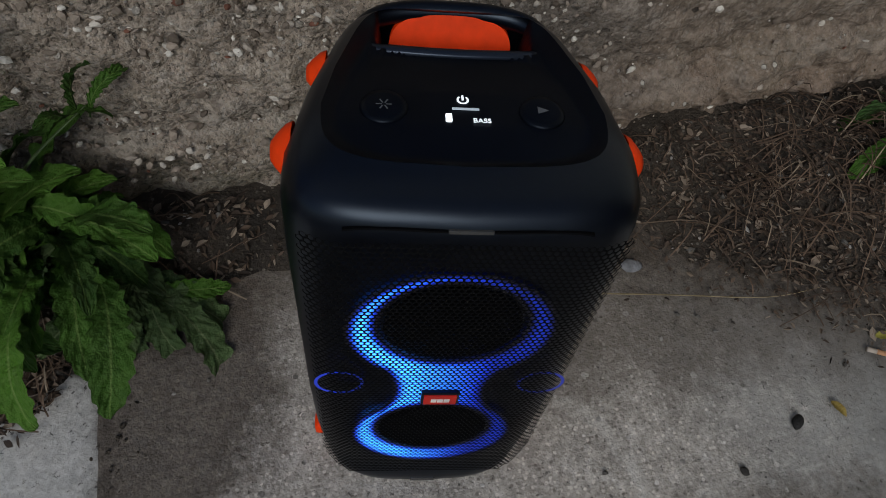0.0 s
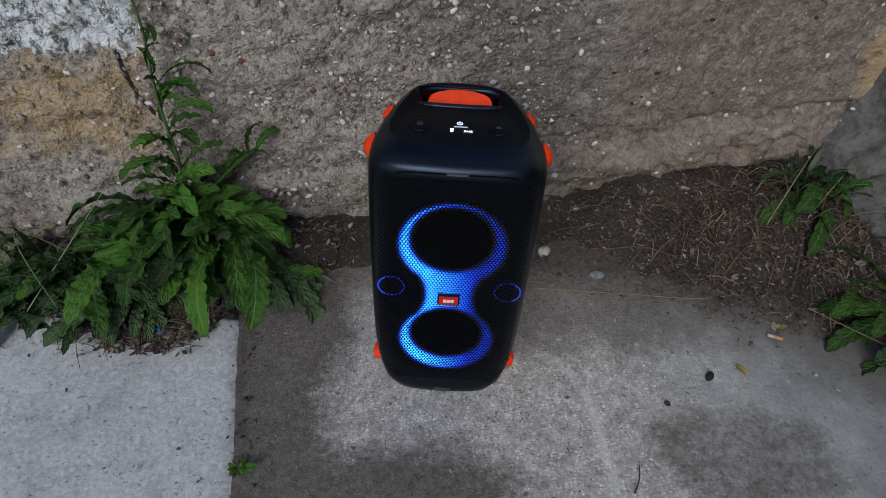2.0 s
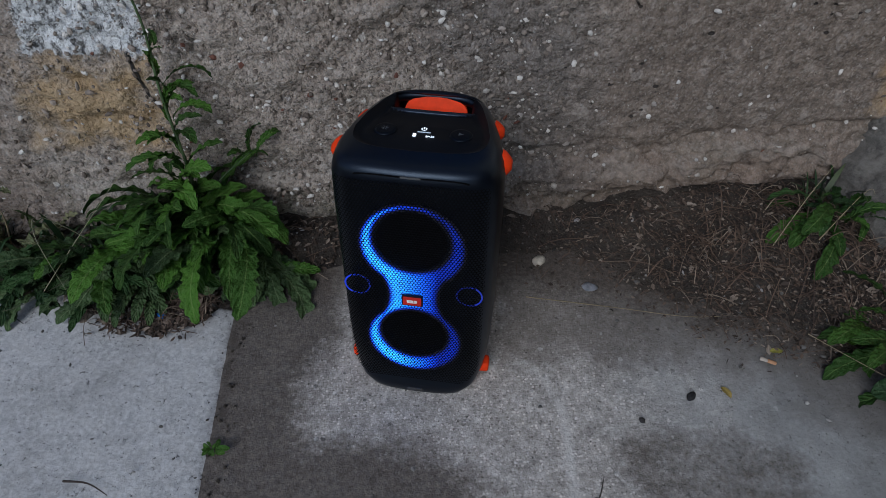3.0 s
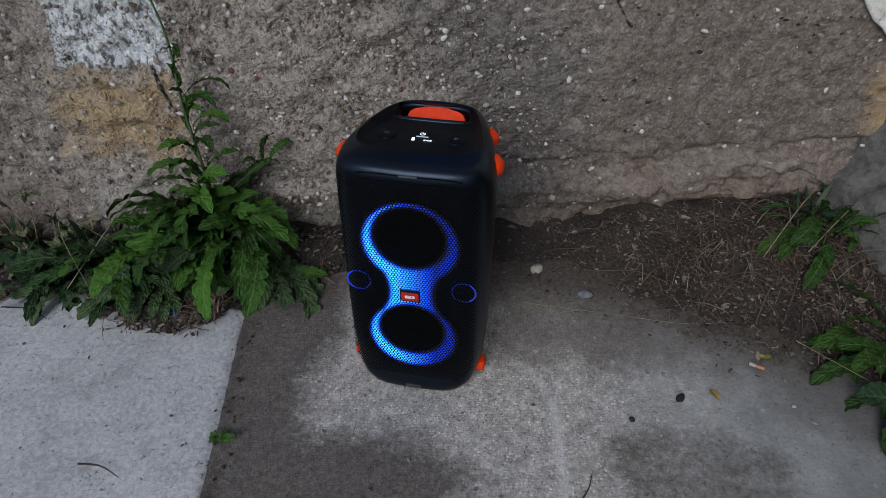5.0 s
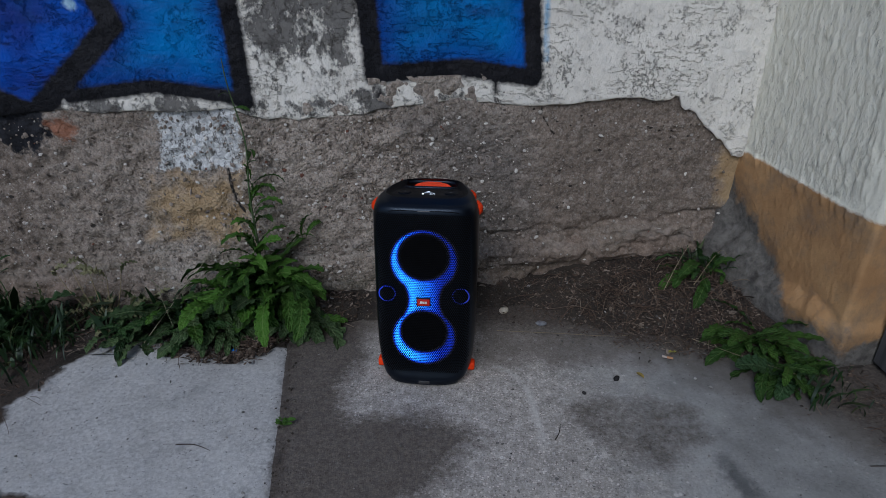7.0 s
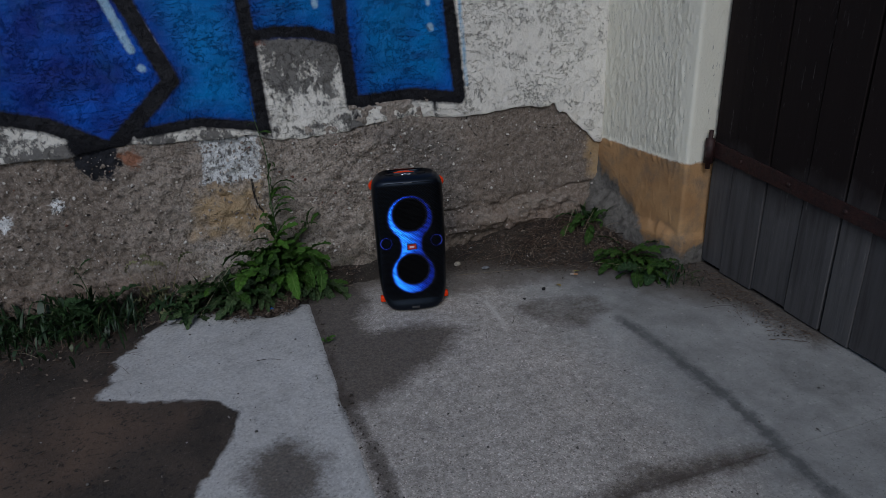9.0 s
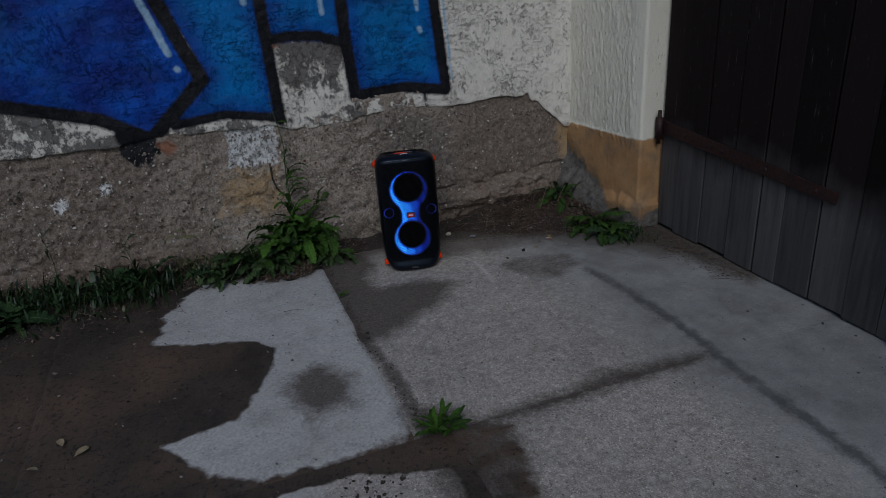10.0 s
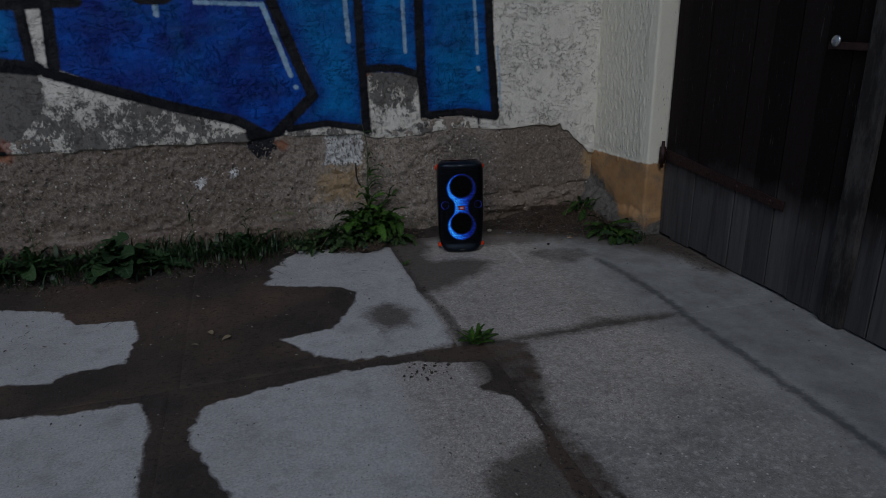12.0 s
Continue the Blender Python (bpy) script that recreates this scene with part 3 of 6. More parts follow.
STAINS = [
    [(-0.55, -0.1), (-0.225, -0.1), (-0.225, -0.34), (-0.265, -0.42), (-0.295, -0.55), (-0.265, -0.58), (-0.185, -0.585), (-0.11, -0.585), (0.0, -0.65), (0.06, -0.70), (-0.02, -0.79), (-0.20, -0.92), (-0.36, -1.02), (-0.55, -1.05)],
    [(0.32, -0.63), (0.42, -0.61), (0.55, -0.63), (0.62, -0.68), (0.61, -0.78), (0.47, -0.85), (0.34, -0.75)],
    [(-0.80, -1.18), (-0.66, -1.10), (-0.55, -1.22), (-0.60, -1.40), (-0.74, -1.40)],
    [(-0.2, -1.63), (0.06, -1.62), (0.22, -1.58), (0.36, -1.585), (0.60, -1.632), (0.60, -1.665), (0.3, -1.675), (-0.2, -1.69)],
    [(-0.47, -1.62), (-0.29, -1.61), (-0.16, -1.68), (-0.20, -1.86), (-0.235, -2.01), (-0.28, -2.12), (-0.32, -2.28), (-0.305, -2.42), (-0.27, -2.57), (-0.30, -2.8), (-0.62, -2.75), (-0.68, -2.57), (-0.645, -2.49), (-0.59, -2.425), (-0.51, -2.39), (-0.40, -2.37), (-0.36, -2.25), (-0.38, -2.06), (-0.47, -1.97)],
    [(-0.47, -1.5), (-0.36, -1.5), (-0.28, -1.60), (-0.25, -1.75), (-0.52, -1.74), (-0.62, -1.66), (-0.47, -1.60)],
    [(-0.5, -0.17), (0.0, -0.17), (0.15, -0.22), (0.35, -0.28), (0.6, -0.40), (0.9, -0.52), (1.2, -0.45), (1.2, 0.1), (-0.5, 0.1)],
    [(0.84, -0.55), (0.95, -0.70), (1.05, -0.80), (1.09, -1.0), (1.13, -1.3), (1.3, -1.3), (1.3, -0.4), (0.9, -0.4)],
]
BAND = [(-0.47, -1.66), (-0.30, -1.652), (-0.17, -1.69), (-0.21, -1.86), (-0.24, -2.01), (-0.285, -2.12), (-0.325, -2.28), (-0.31, -2.42), (-0.28, -2.57), (-0.30, -2.8), (-0.5, -3.0), (-0.6, -2.4)]
DAMP = [(-0.5, -0.2), (0.10, -0.30), (0.12, -0.42), (0.30, -0.44), (0.48, -0.46), (0.66, -0.52), (0.85, -0.72), (1.0, -0.9), (1.3, -0.95), (1.3, 0.1), (-0.5, 0.1)]


def build_slab(parent, x0, x1, y0, y1, top, clean=None, rough=1.0, seed=0, step=0.018, tilt=0.0, wear=1.0, stains=None):
    xs, ys = np.linspace(x0, x1, max(3, int((x1 - x0) / step))), np.linspace(y0, y1, max(3, int((y1 - y0) / step)))
    x, y = np.meshgrid(xs, ys, indexing="ij")
    inset = np.minimum(np.minimum(x - x0, x1 - x), np.minimum(y - y0, y1 - y))
    worn = value_noise(x, y, 0.12, 40 + seed) * 0.012 + 0.004
    round_off = np.clip((inset - np.abs(worn)) / 0.02, 0, 1)
    z = top + tilt * (y - y0) + 0.004 * value_noise(x, y, 0.5, 50 + seed) + 0.0015 * value_noise(x, y, 0.06, 60 + seed) - 0.022 * wear * (1 - round_off) ** 2
    wob = 0.010 * wear * value_noise(x, y, 0.07, 70 + seed)
    px, py = x + np.where(inset < 0.01, wob, 0), y + np.where(inset < 0.01, wob, 0)
    verts = np.stack([px, py, z], -1).reshape(-1, 3).tolist()
    nu, nv = len(xs), len(ys)
    faces = grid_faces(nu, nv)
    ring = [i * nv for i in range(nu)] + [(nu - 1) * nv + j for j in range(1, nv)] + [i * nv + nv - 1 for i in range(nu - 2, -1, -1)] + list(range(nv - 2, 0, -1))
    base, m = len(verts), len(ring)
    verts += [verts[k] for k in ring] + [(verts[k][0], verts[k][1], -0.06) for k in ring]
    faces += [(base + k, base + m + k, base + m + (k + 1) % m, base + (k + 1) % m) for k in range(m)]
    ob = mesh_object("slab", verts, faces, SLAB, True)
    ob.parent = parent
    px, py = np.array([v[0] for v in verts]), np.array([v[1] for v in verts])
    dirt = -edge_distance(px, py, CLEAN[clean]) if clean in CLEAN else np.full(px.shape, -1.0)
    dirt = np.minimum(0.5 * edge_distance(px, py, BAND), 0.004) if clean == "band" else dirt
    dirt = np.clip(dirt, -1, 0.3)
    stain = np.full(px.shape, -1.0)
    for poly in (STAINS if stains is None else [STAINS[k] for k in stains]):
        inside = edge_distance(px, py, poly)
        stain = np.maximum(stain, np.minimum(inside, 0.014) if poly is STAINS[1] else inside)
    attribute(ob, "dirt", dirt)
    seam = 0.024 - line_distance(px, py, [(0.625, -0.86), (0.645, -1.0), (0.66, -1.25), (0.66, -1.5), (0.632, -1.7), (0.63, -1.85), (0.622, -2.1), (0.61, -2.4), (0.60, -2.75), (0.60, -4.2)])
    attribute(ob, "seam", np.clip(seam, -0.5, 1))
    groove = np.maximum(0.011 - line_distance(px, py, [(-0.447, -0.25), (-0.45, -0.6), (-0.452, -0.95)]), 0.026 - line_distance(px, py, [(-0.452, -0.95), (-0.445, -1.05), (-0.425, -1.25), (-0.415, -1.62)]))
    groove = np.maximum(groove, 0.016 - line_distance(px, py, [(-1.72, -0.95), (-1.70, -1.35), (-1.655, -1.70), (-1.65, -2.0), (-1.655, -2.5), (-1.64, -4.0)]))
    groove = np.maximum(groove, 0.006 - line_distance(px, py, [(-1.64, -1.70), (-1.60, -2.0), (-1.61, -2.4)]))
    groove = np.maximum(groove, 0.013 - line_distance(px, py, [(-0.42, -1.653), (0.1, -1.65), (0.62, -1.645)]))
    attribute(ob, "groove", np.clip(groove, -0.5, 1))
    attribute(ob, "stain", np.clip(stain, -1, 0.2))
    attribute(ob, "scrape", np.clip(0.008 - line_distance(px, py, [(0.14, -0.43), (0.19, -0.47), (0.215, -0.56), (0.21, -0.66), (0.20, -0.76)]), -0.5, 1))
    # greyer and darker towards the right, and towards the front on the right slab
    attribute(ob, "grey_tone", np.maximum(np.clip((px - 0.30 + 0.10 * value_noise(px, py, 0.3, 80)) / 0.35, 0, 1), np.clip((-2.15 - py + 0.2 * value_noise(px, py, 0.3, 82)) / 0.5, 0, 0.7) * (px > -0.3)))
    attribute(ob, "damp", np.clip(edge_distance(px, py, DAMP), -1, 0.2))
    amount = rough if isinstance(rough, float) else np.clip((px - rough[0]) / (rough[1] - rough[0]), 0, 1)
    attribute(ob, "aggregate", amount + 0 * px)
    return ob


pavement = tagged(new("pavement"), "worn grey concrete slabs patched with dirt and damp stains", "pavement", kind="structure")
build_slab(pavement, -3.4, -1.57, -1.66, -0.22, 0.0, "a", 0.15, 3, wear=0.3)
build_slab(pavement, -1.59, -0.4485, -1.648, -0.16, 0.0042, "d", 0.25, 3, wear=0.55, stains=(2, 5))
build_slab(pavement, -0.468, 1.24, -1.648, -0.03, 0.0, None, (0.85, 0.10), 3, wear=0.03)
build_slab(pavement, -3.4, -1.60, -4.0, -1.64, 0.0024, "b", 0.1, 3, wear=0.3)
build_slab(pavement, -1.615, -0.355, -4.0, -1.644, 0.0036, "c", (-0.95, -0.6), 3, wear=0.08)
build_slab(pavement, -0.372, 1.30, -4.0, -1.650, 0.0, "band", (0.85, 0.15), 3, wear=0.03)
for k, (xa, xb) in enumerate([(-5.4, -3.42), (-3.4, -1.64), (-1.60, -0.40), (-0.37, 0.605), (0.64, 1.30)]):
    build_slab(pavement, xa, xb, -7.0, -4.03, 0.0, None, 0.5, 9 + k, 0.1)
build_slab(pavement, -5.4, -3.42, -4.0, -0.4, 0.0, None, 0.3, 15, 0.1)

# ---- long wall ----
EDGE = [(-9, 0.64), (-3.4, 0.64), (-2.46, 0.66), (-1.94, 0.67), (-1.22, 0.66), (-1.02, 0.68), (-0.82, 0.67), (-0.56, 0.66), (-0.52, 0.645), (-0.46, 0.63), (-0.2, 0.635), (0.03, 0.66), (0.33, 0.645), (0.60, 0.65), (0.77, 0.638), (0.80, 0.60), (0.86, 0.56), (0.93, 0.52), (1.0, 0.475), (1.03, 0.44)]


def plaster_edge(x):
    x = np.asarray(x, float)
    return np.interp(x, [p[0] for p in EDGE], [p[1] for p in EDGE]) + 0.010 * value_noise(x, x * 0, 0.09, 21, 6) + 0.034 * np.clip((x - 0.72) / 0.08, 0, 1) * value_noise(x, x * 0, 0.05, 28, 4)


wall_north = tagged(new("wall_north"), "old wall, bare gravelly concrete below and painted plaster above", "wall", kind="structure")


CRACK = [(0.42, 0.475), (0.425, 0.41), (0.455, 0.245), (0.485, 0.205), (0.58, 0.20), (0.70, 0.205)]


def build_base():
    xs, zs = np.arange(-3.4, CORNER + 0.008, 0.0068), np.arange(-0.06, 0.74, 0.0068)
    x, z = np.meshgrid(xs, zs, indexing="ij")
    out = 0.010 * value_noise(x, z, 0.30, 11) + (0.010 * value_noise(x, z, 0.06, 12, 3) + 0.0062 * value_noise(x, z, 0.022, 13, 2)) * np.clip(1.0 - 0.62 * (x - 0.02) / 0.35, 0.38, 1)
    ledge_top = 0.165 + 0.03 * value_noise(x, z * 0, 0.35, 14)
    ledge = np.clip((ledge_top - z) / 0.035, 0, 1)
    step = np.where(x > 0.0, 0.024, 0.018)
    out += ledge * step * (1 + 0.6 * value_noise(x, z, 0.12, 15))
    under = np.clip((0.10 + 0.02 * value_noise(x, z * 0, 0.25, 16) - z) / 0.03, 0, 1)
    out -= under * 0.026 * (x > 0.05)
    line = 0.215 + 0.022 * value_noise(x, z * 0, 0.22, 22) + 0.006 * value_noise(x, z * 0, 0.04, 23)
    right = np.clip((x - 0.02) / 0.15, 0, 1)
    broken = np.clip(0.5 + 1.1 * value_noise(x, z * 0, 0.13, 25), 0, 1)
    out -= right * broken * 0.014 * np.exp(-(((z - line) / 0.010) ** 2))
    out += right * 0.010 * np.exp(-(((z - line + 0.045) / 0.025) ** 2)) * (1 + value_noise(x, z, 0.03, 24))
    out += np.clip((0.27 - z) / 0.08, 0.10, 1) * (0.004 + 0.014 * right) * value_noise(x * 0.28 + 0.02 * value_noise(x, z, 0.1, 26), z + 0.012 * value_noise(x, z * 0, 0.15, 27), 0.024, 19, 4)
    verts = np.stack([x, -out, z], -1).reshape(-1, 3)
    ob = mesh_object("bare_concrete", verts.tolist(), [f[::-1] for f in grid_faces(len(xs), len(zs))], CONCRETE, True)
    ob.parent = wall_north
    ob["label"] = "bare gravelly concrete footing"
    px, pz = verts[:, 0], verts[:, 2]
    attribute(ob, "white_patch", np.clip(np.maximum(edge_distance(px, pz, [(-0.77, 0.70), (-0.55, 0.70), (-0.555, 0.47), (-0.79, 0.48)]), np.maximum(0.026 - np.hypot(px + 1.32, pz - 0.47), 0.030 - np.hypot(px + 1.52, pz - 0.43))), -1, 1))
    attribute(ob, "ochre_patch", np.maximum(edge_distance(px, pz, [(-0.83, 0.47), (-0.56, 0.47), (-0.56, 0.22), (-0.86, 0.26)]), 0.06 + 1.5 * edge_distance(px, pz, [(0.99, 0.55), (1.08, 0.55), (1.08, 0.26), (1.01, 0.28), (0.985, 0.40)])))
    attribute(ob, "black_patch", 0.105 - np.hypot((px + 1.15) * 1.15, (pz - 0.645)))
    attribute(ob, "rust_patch", np.maximum(0.05 - np.hypot(px + 1.03, pz - 0.62), 0.05 - np.hypot(px + 2.48, pz - 0.66)))
    # darker grey patch on the wall above and right of the loudspeaker
    attribute(ob, "dark_patch", np.clip(edge_distance(px, pz, [(-0.12, 0.66), (0.22, 0.66), (0.34, 0.50), (0.36, 0.28), (0.34, 0.06), (0.08, 0.04), (0.02, 0.30)]), -1, 0.2))
    attribute(ob, "height", pz)
    attribute(ob, "earthy", np.clip(np.maximum(px - 0.02, -0.80 - px) / 0.35 + 0.25 * value_noise(px, pz, 0.3, 81), 0, 1))
    attribute(ob, "crack", np.minimum(np.minimum(line_distance(px, pz, [(-0.50, 0.68), (-0.53, 0.58), (-0.52, 0.50)]) + 0.001, line_distance(px, pz, [(-0.60, 0.475), (-0.597, 0.395), (-0.585, 0.35), (-0.572, 0.33)]) - 0.003), np.minimum(line_distance(px, pz, [(0.33, 0.72), (0.35, 0.60), (0.385, 0.545)]), 0.0022 + line_distance(px, pz, CRACK))))
    return ob


ARROW = [(-2.12, 1.66), (-2.15, 1.12), (-1.62, 0.88), (-1.27, 0.79), (-1.09, 0.68), (-0.83, 0.90), (-0.88, 1.03), (-1.00, 1.37), (-1.10, 1.66)]
LETTERS = [
    [(-1.05, 1.66), (-0.97, 1.37), (-0.82, 0.98), (-0.80, 0.9), (-0.98, 0.73), (-0.76, 0.74), (-0.53, 0.70), (-0.53, 1.66)],
    [(-0.52, 1.66), (-0.51, 1.04), (-0.33, 1.03), (-0.17, 1.0), (-0.17, 1.66)],
    [(-0.16, 1.66), (-0.14, 0.76), (0.30, 0.74), (0.25, 1.66)],
    [(-3.4, 1.66), (-3.4, 1.12), (-2.26, 1.13), (-2.27, 1.66)],
]
OUTLINES = [
    (0.030, [(-2.12, 1.66), (-2.16, 1.10)]),
    (0.028, [(-2.20, 1.08), (-1.62, 0.88), (-1.27, 0.78), (-1.09, 0.67)]),
    (0.030, [(-1.09, 0.66), (-0.83, 0.90), (-0.88, 1.03), (-1.00, 1.37), (-1.10, 1.66)]),
    (0.050, [(-1.18, 0.70), (-1.13, 0.62)]),
    (0.020, [(-0.98, 0.715), (-0.76, 0.735), (-0.53, 0.69)]),
    (0.026, [(-0.54, 1.66), (-0.53, 1.07), (-0.52, 0.68)]),
    (0.022, [(-0.52, 1.035), (-0.43, 1.045), (-0.30, 1.035), (-0.17, 0.99)]),
    (0.028, [(-0.18, 1.66), (-0.17, 1.0), (-0.152, 0.742)]),
    (0.026, [(-0.14, 0.745), (0.1, 0.755), (0.31, 0.72)]),
    (0.026, [(0.255, 1.66), (0.27, 1.2), (0.313, 0.728)]),
    (0.007, [(0.06, 0.74), (0.062, 0.695)]),
    (0.006, [(0.20, 0.73), (0.201, 0.68)]),
    (0.007, [(-0.145, 0.72), (-0.138, 0.67)]),
    (0.036, [(-3.4, 1.13), (-2.5, 1.14), (-2.24, 1.10)]),
    (0.026, [(-2.27, 1.66), (-2.26, 1.10)]),
    (0.060, [(-1.68, 1.47), (-1.58, 1.47)]),
    (0.030, [(-2.45, 1.42), (-2.0, 1.43)]),
    (0.030, [(-2.52, 0.72), (-2.47, 0.62)]),
]
STROKES = [
    (0.010, [(-1.42, 1.42), (-1.07, 1.405)]),
    (0.014, [(-1.07, 1.405), (-0.945, 1.02)]),
    (0.012, [(-0.925, 0.955), (-0.92, 0.95)]),
    (0.012, [(-0.62, 1.66), (-0.60, 1.20)]),
    (0.010, [(-0.28, 1.66), (-0.265, 1.13)]),
    (0.009, [(0.155, 1.66), (0.19, 1.11)]),
    (0.013, [(0.196, 1.02), (0.198, 1.015)]),
    (0.006, [(0.322, 1.15), (0.346, 0.77)]),
    (0.014, [(-1.62, 1.44), (-1.62, 1.36)]),
]


def build_plaster():
    xs = np.arange(-3.4, CORNER + 0.012, 0.0125)
    rows = 90
    k = np.arange(rows + 3)
    e = plaster_edge(xs)
    x, kk = np.meshgrid(xs, k, indexing="ij")
    s = np.clip((kk - 2) / rows, 0, 1)
    z = e[:, None] + s * (1.70 - e[:, None])
    y = -0.013 + 0.003 * value_noise(x, z, 0.05, 17) + 0.006 * value_noise(x, z, 0.4, 18)
    y = np.where(kk == 0, 0.012, y)
    y = np.where(kk == 1, y + 0.002, y)
    z = np.where(kk == 0, z + 0.004, np.where(kk == 1, z - 0.004, z))
    verts = np.stack([x, y, z], -1).reshape(-1, 3)
    ob = mesh_object("plaster", verts.tolist(), [f[::-1] for f in grid_faces(len(xs), rows + 3)], PLASTER, True)
    ob.parent = wall_north
    ob["label"] = "whitewashed plaster sprayed with blue letters outlined in black"
    px, pz = verts[:, 0], verts[:, 2]
    deep = edge_distance(px, pz, ARROW) + 0.022
    paler = np.max([edge_distance(px, pz, p) for p in LETTERS], 0) + 0.015
    attribute(ob, "blue", np.clip(np.maximum(deep, paler), -1, 0.5))
    attribute(ob, "paler", np.clip(paler, -0.2, 0.2))
    attribute(ob, "black", np.clip(np.max([w - line_distance(px, pz, line) for w, line in OUTLINES], 0), -0.5, 1))
    attribute(ob, "pale_stroke", np.clip(np.max([w - line_distance(px, pz, line) for w, line in STROKES], 0), -0.5, 1))
    bare = 0.62 * np.clip(edge_distance(px, pz, [(-0.53, 1.1), (-0.16, 1.1), (-0.16, 0.6), (-0.53, 0.6)]) / 0.05, 0, 1)
    bare *= np.clip((pz - 0.62) / 0.3, 0.55, 1.2)
    left = np.clip((-0.95 - px) / 0.5, 0, 1) * 0.50 * np.clip((1.05 - pz) / 0.15, 0.4, 1) + 0.75 * np.clip(edge_distance(px, pz, [(-3.4, 1.15), (-2.24, 1.12), (-2.20, 0.95), (-2.40, 0.72), (-3.4, 0.7)]) / 0.05, 0, 1)
    low = np.where(px < -0.12, 0.5, 0.36) * np.clip((0.76 - pz) / 0.08, 0, 1) * (px < 0.35)
    attribute(ob, "bare", np.maximum(np.maximum(bare, left), low))
    attribute(ob, "rust_patch", np.maximum(0.03 - np.hypot(px + 0.5, (pz - 1.0) * 2), 0.045 - np.hypot(px + 2.46, pz - 0.70)))
    return ob


build_base()
build_plaster()
bm = bmesh.new()
box(bm, -9.0, CORNER + 0.5, 0.03, 0.45, -0.1, 3.6)
from_bm("masonry", bm, CONCRETE, wall_north, "thick masonry behind the plaster")
LIME = plain("limewash", (0.6, 0.57, 0.5), 0.85, scale=8, bump=0.004)
for xa, xb, za, zb in [(-9.0, -3.41, 0.0, 3.6), (-3.41, CORNER, 1.705, 3.6)]:
    bm = bmesh.new()
    box(bm, xa, xb, -0.014, 0.035, za, zb)
    from_bm("plaster", bm, LIME, wall_north)

# ---- jamb and wall with the gate ----
wall_east = tagged(new("wall_east"), "stuccoed gate jamb, white above and ochre below", "wall", kind="structure")


def build_jamb():
    """Inner face from the corner forward, rounded arris, end face back to the gate."""
    face = [(CORNER - 0.004, 0.02), (1.10, JAMB_Y + 0.012), (1.104, JAMB_Y + 0.003), (1.112, JAMB_Y), (GATE_X + 0.09, JAMB_Y + 0.01)]
    lengths = [math.dist(a, b) for a, b in zip(face, face[1:])]
    total = sum(lengths)
    us = np.concatenate([np.arange(0, lengths[0], 0.0045), lengths[0] + np.array([0, 0.006, 0.012, 0.02]), np.arange(lengths[0] + 0.03, total, 0.0125)])
    zs = np.arange(-0.05, 1.75, 0.008)
    cum = np.concatenate([[0], np.cumsum(lengths)])
    cx, cy = np.interp(us, cum, [p[0] for p in face]), np.interp(us, cum, [p[1] for p in face])
    u, z = np.meshgrid(us, zs, indexing="ij")
    x, y = np.repeat(cx[:, None], len(zs), 1), np.repeat(cy[:, None], len(zs), 1)
    inner = np.clip((lengths[0] - u) / 0.05, 0, 1)
    x = x - inner * (0.0042 * np.maximum(0, value_noise(u + 0.003 * value_noise(u, z, 0.05, 36), z * 0.26, 0.0095, 31, 2) + 0.5 * value_noise(u, z * 0.6, 0.012, 35, 2)) + 0.003 * value_noise(u, z, 0.2, 32)) * np.clip((z - 0.40) / 0.03, 0.3, 1)
    crust = np.clip((0.16 + 0.06 * value_noise(u, z, 0.15, 33) - z) / 0.05, 0, 1)
    x = x - crust * inner * 0.028
    fillet = np.clip(1.15 - u / 0.42, 0, 1) * np.clip((0.30 - 0.35 * u + 0.05 * value_noise(u, z, 0.12, 37) - z) / 0.16, 0, 1)
    x = x - fillet * (0.072 + 0.018 * value_noise(u, z, 0.05, 38))
    y = y - crust * (1 - inner) * 0.015
    verts = np.stack([x, y, z], -1).reshape(-1, 3)
    ob = mesh_object("jamb", verts.tolist(), [f[::-1] for f in grid_faces(len(us), len(zs))], STUCCO, True)
    ob.parent = wall_east
    pu, pz = u.ravel(), z.ravel()
    attribute(ob, "ochre_top", 0.455 - pz)
    attribute(ob, "foot", 0.10 + 0.27 * np.clip(1 - pu / 0.40, 0, 1) - pz)
    attribute(ob, "combed", np.clip((lengths[0] - 0.06 - pu) / 0.04, 0, 1) * np.clip((pz - 0.45) / 0.02, 0, 1))
    return ob


build_jamb()
bm = bmesh.new()
box(bm, GATE_X + 0.06, GATE_X + 0.5, JAMB_Y + 0.03, 0.4, -0.1, 3.6)
from_bm("masonry", bm, LIME, wall_east)
bm = bmesh.new()
box(bm, 1.10, GATE_X + 0.1, JAMB_Y, 0.02, 1.755, 3.6)
from_bm("jamb", bm, LIME, wall_east)
bm = bmesh.new()
box(bm, 1.12, GATE_X + 0.5, -4.1, JAMB_Y - 0.002, 2.45, 3.6)
from_bm("lintel", bm, LIME, wall_east)
bm = bmesh.new()
box(bm, 1.12, GATE_X + 0.5, -9.0, -3.62, -0.1, 3.6)
from_bm("masonry", bm, LIME, wall_east)
# black sheet added behind the boards, standing in for shade in the gaps
bm = bmesh.new()
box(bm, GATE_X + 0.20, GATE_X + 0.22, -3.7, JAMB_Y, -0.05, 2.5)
from_bm("backing", bm, plain("gap_shade_black", (0.01, 0.01, 0.01), 0.9), wall_east, "black sheet added behind the gate to darken its gaps")


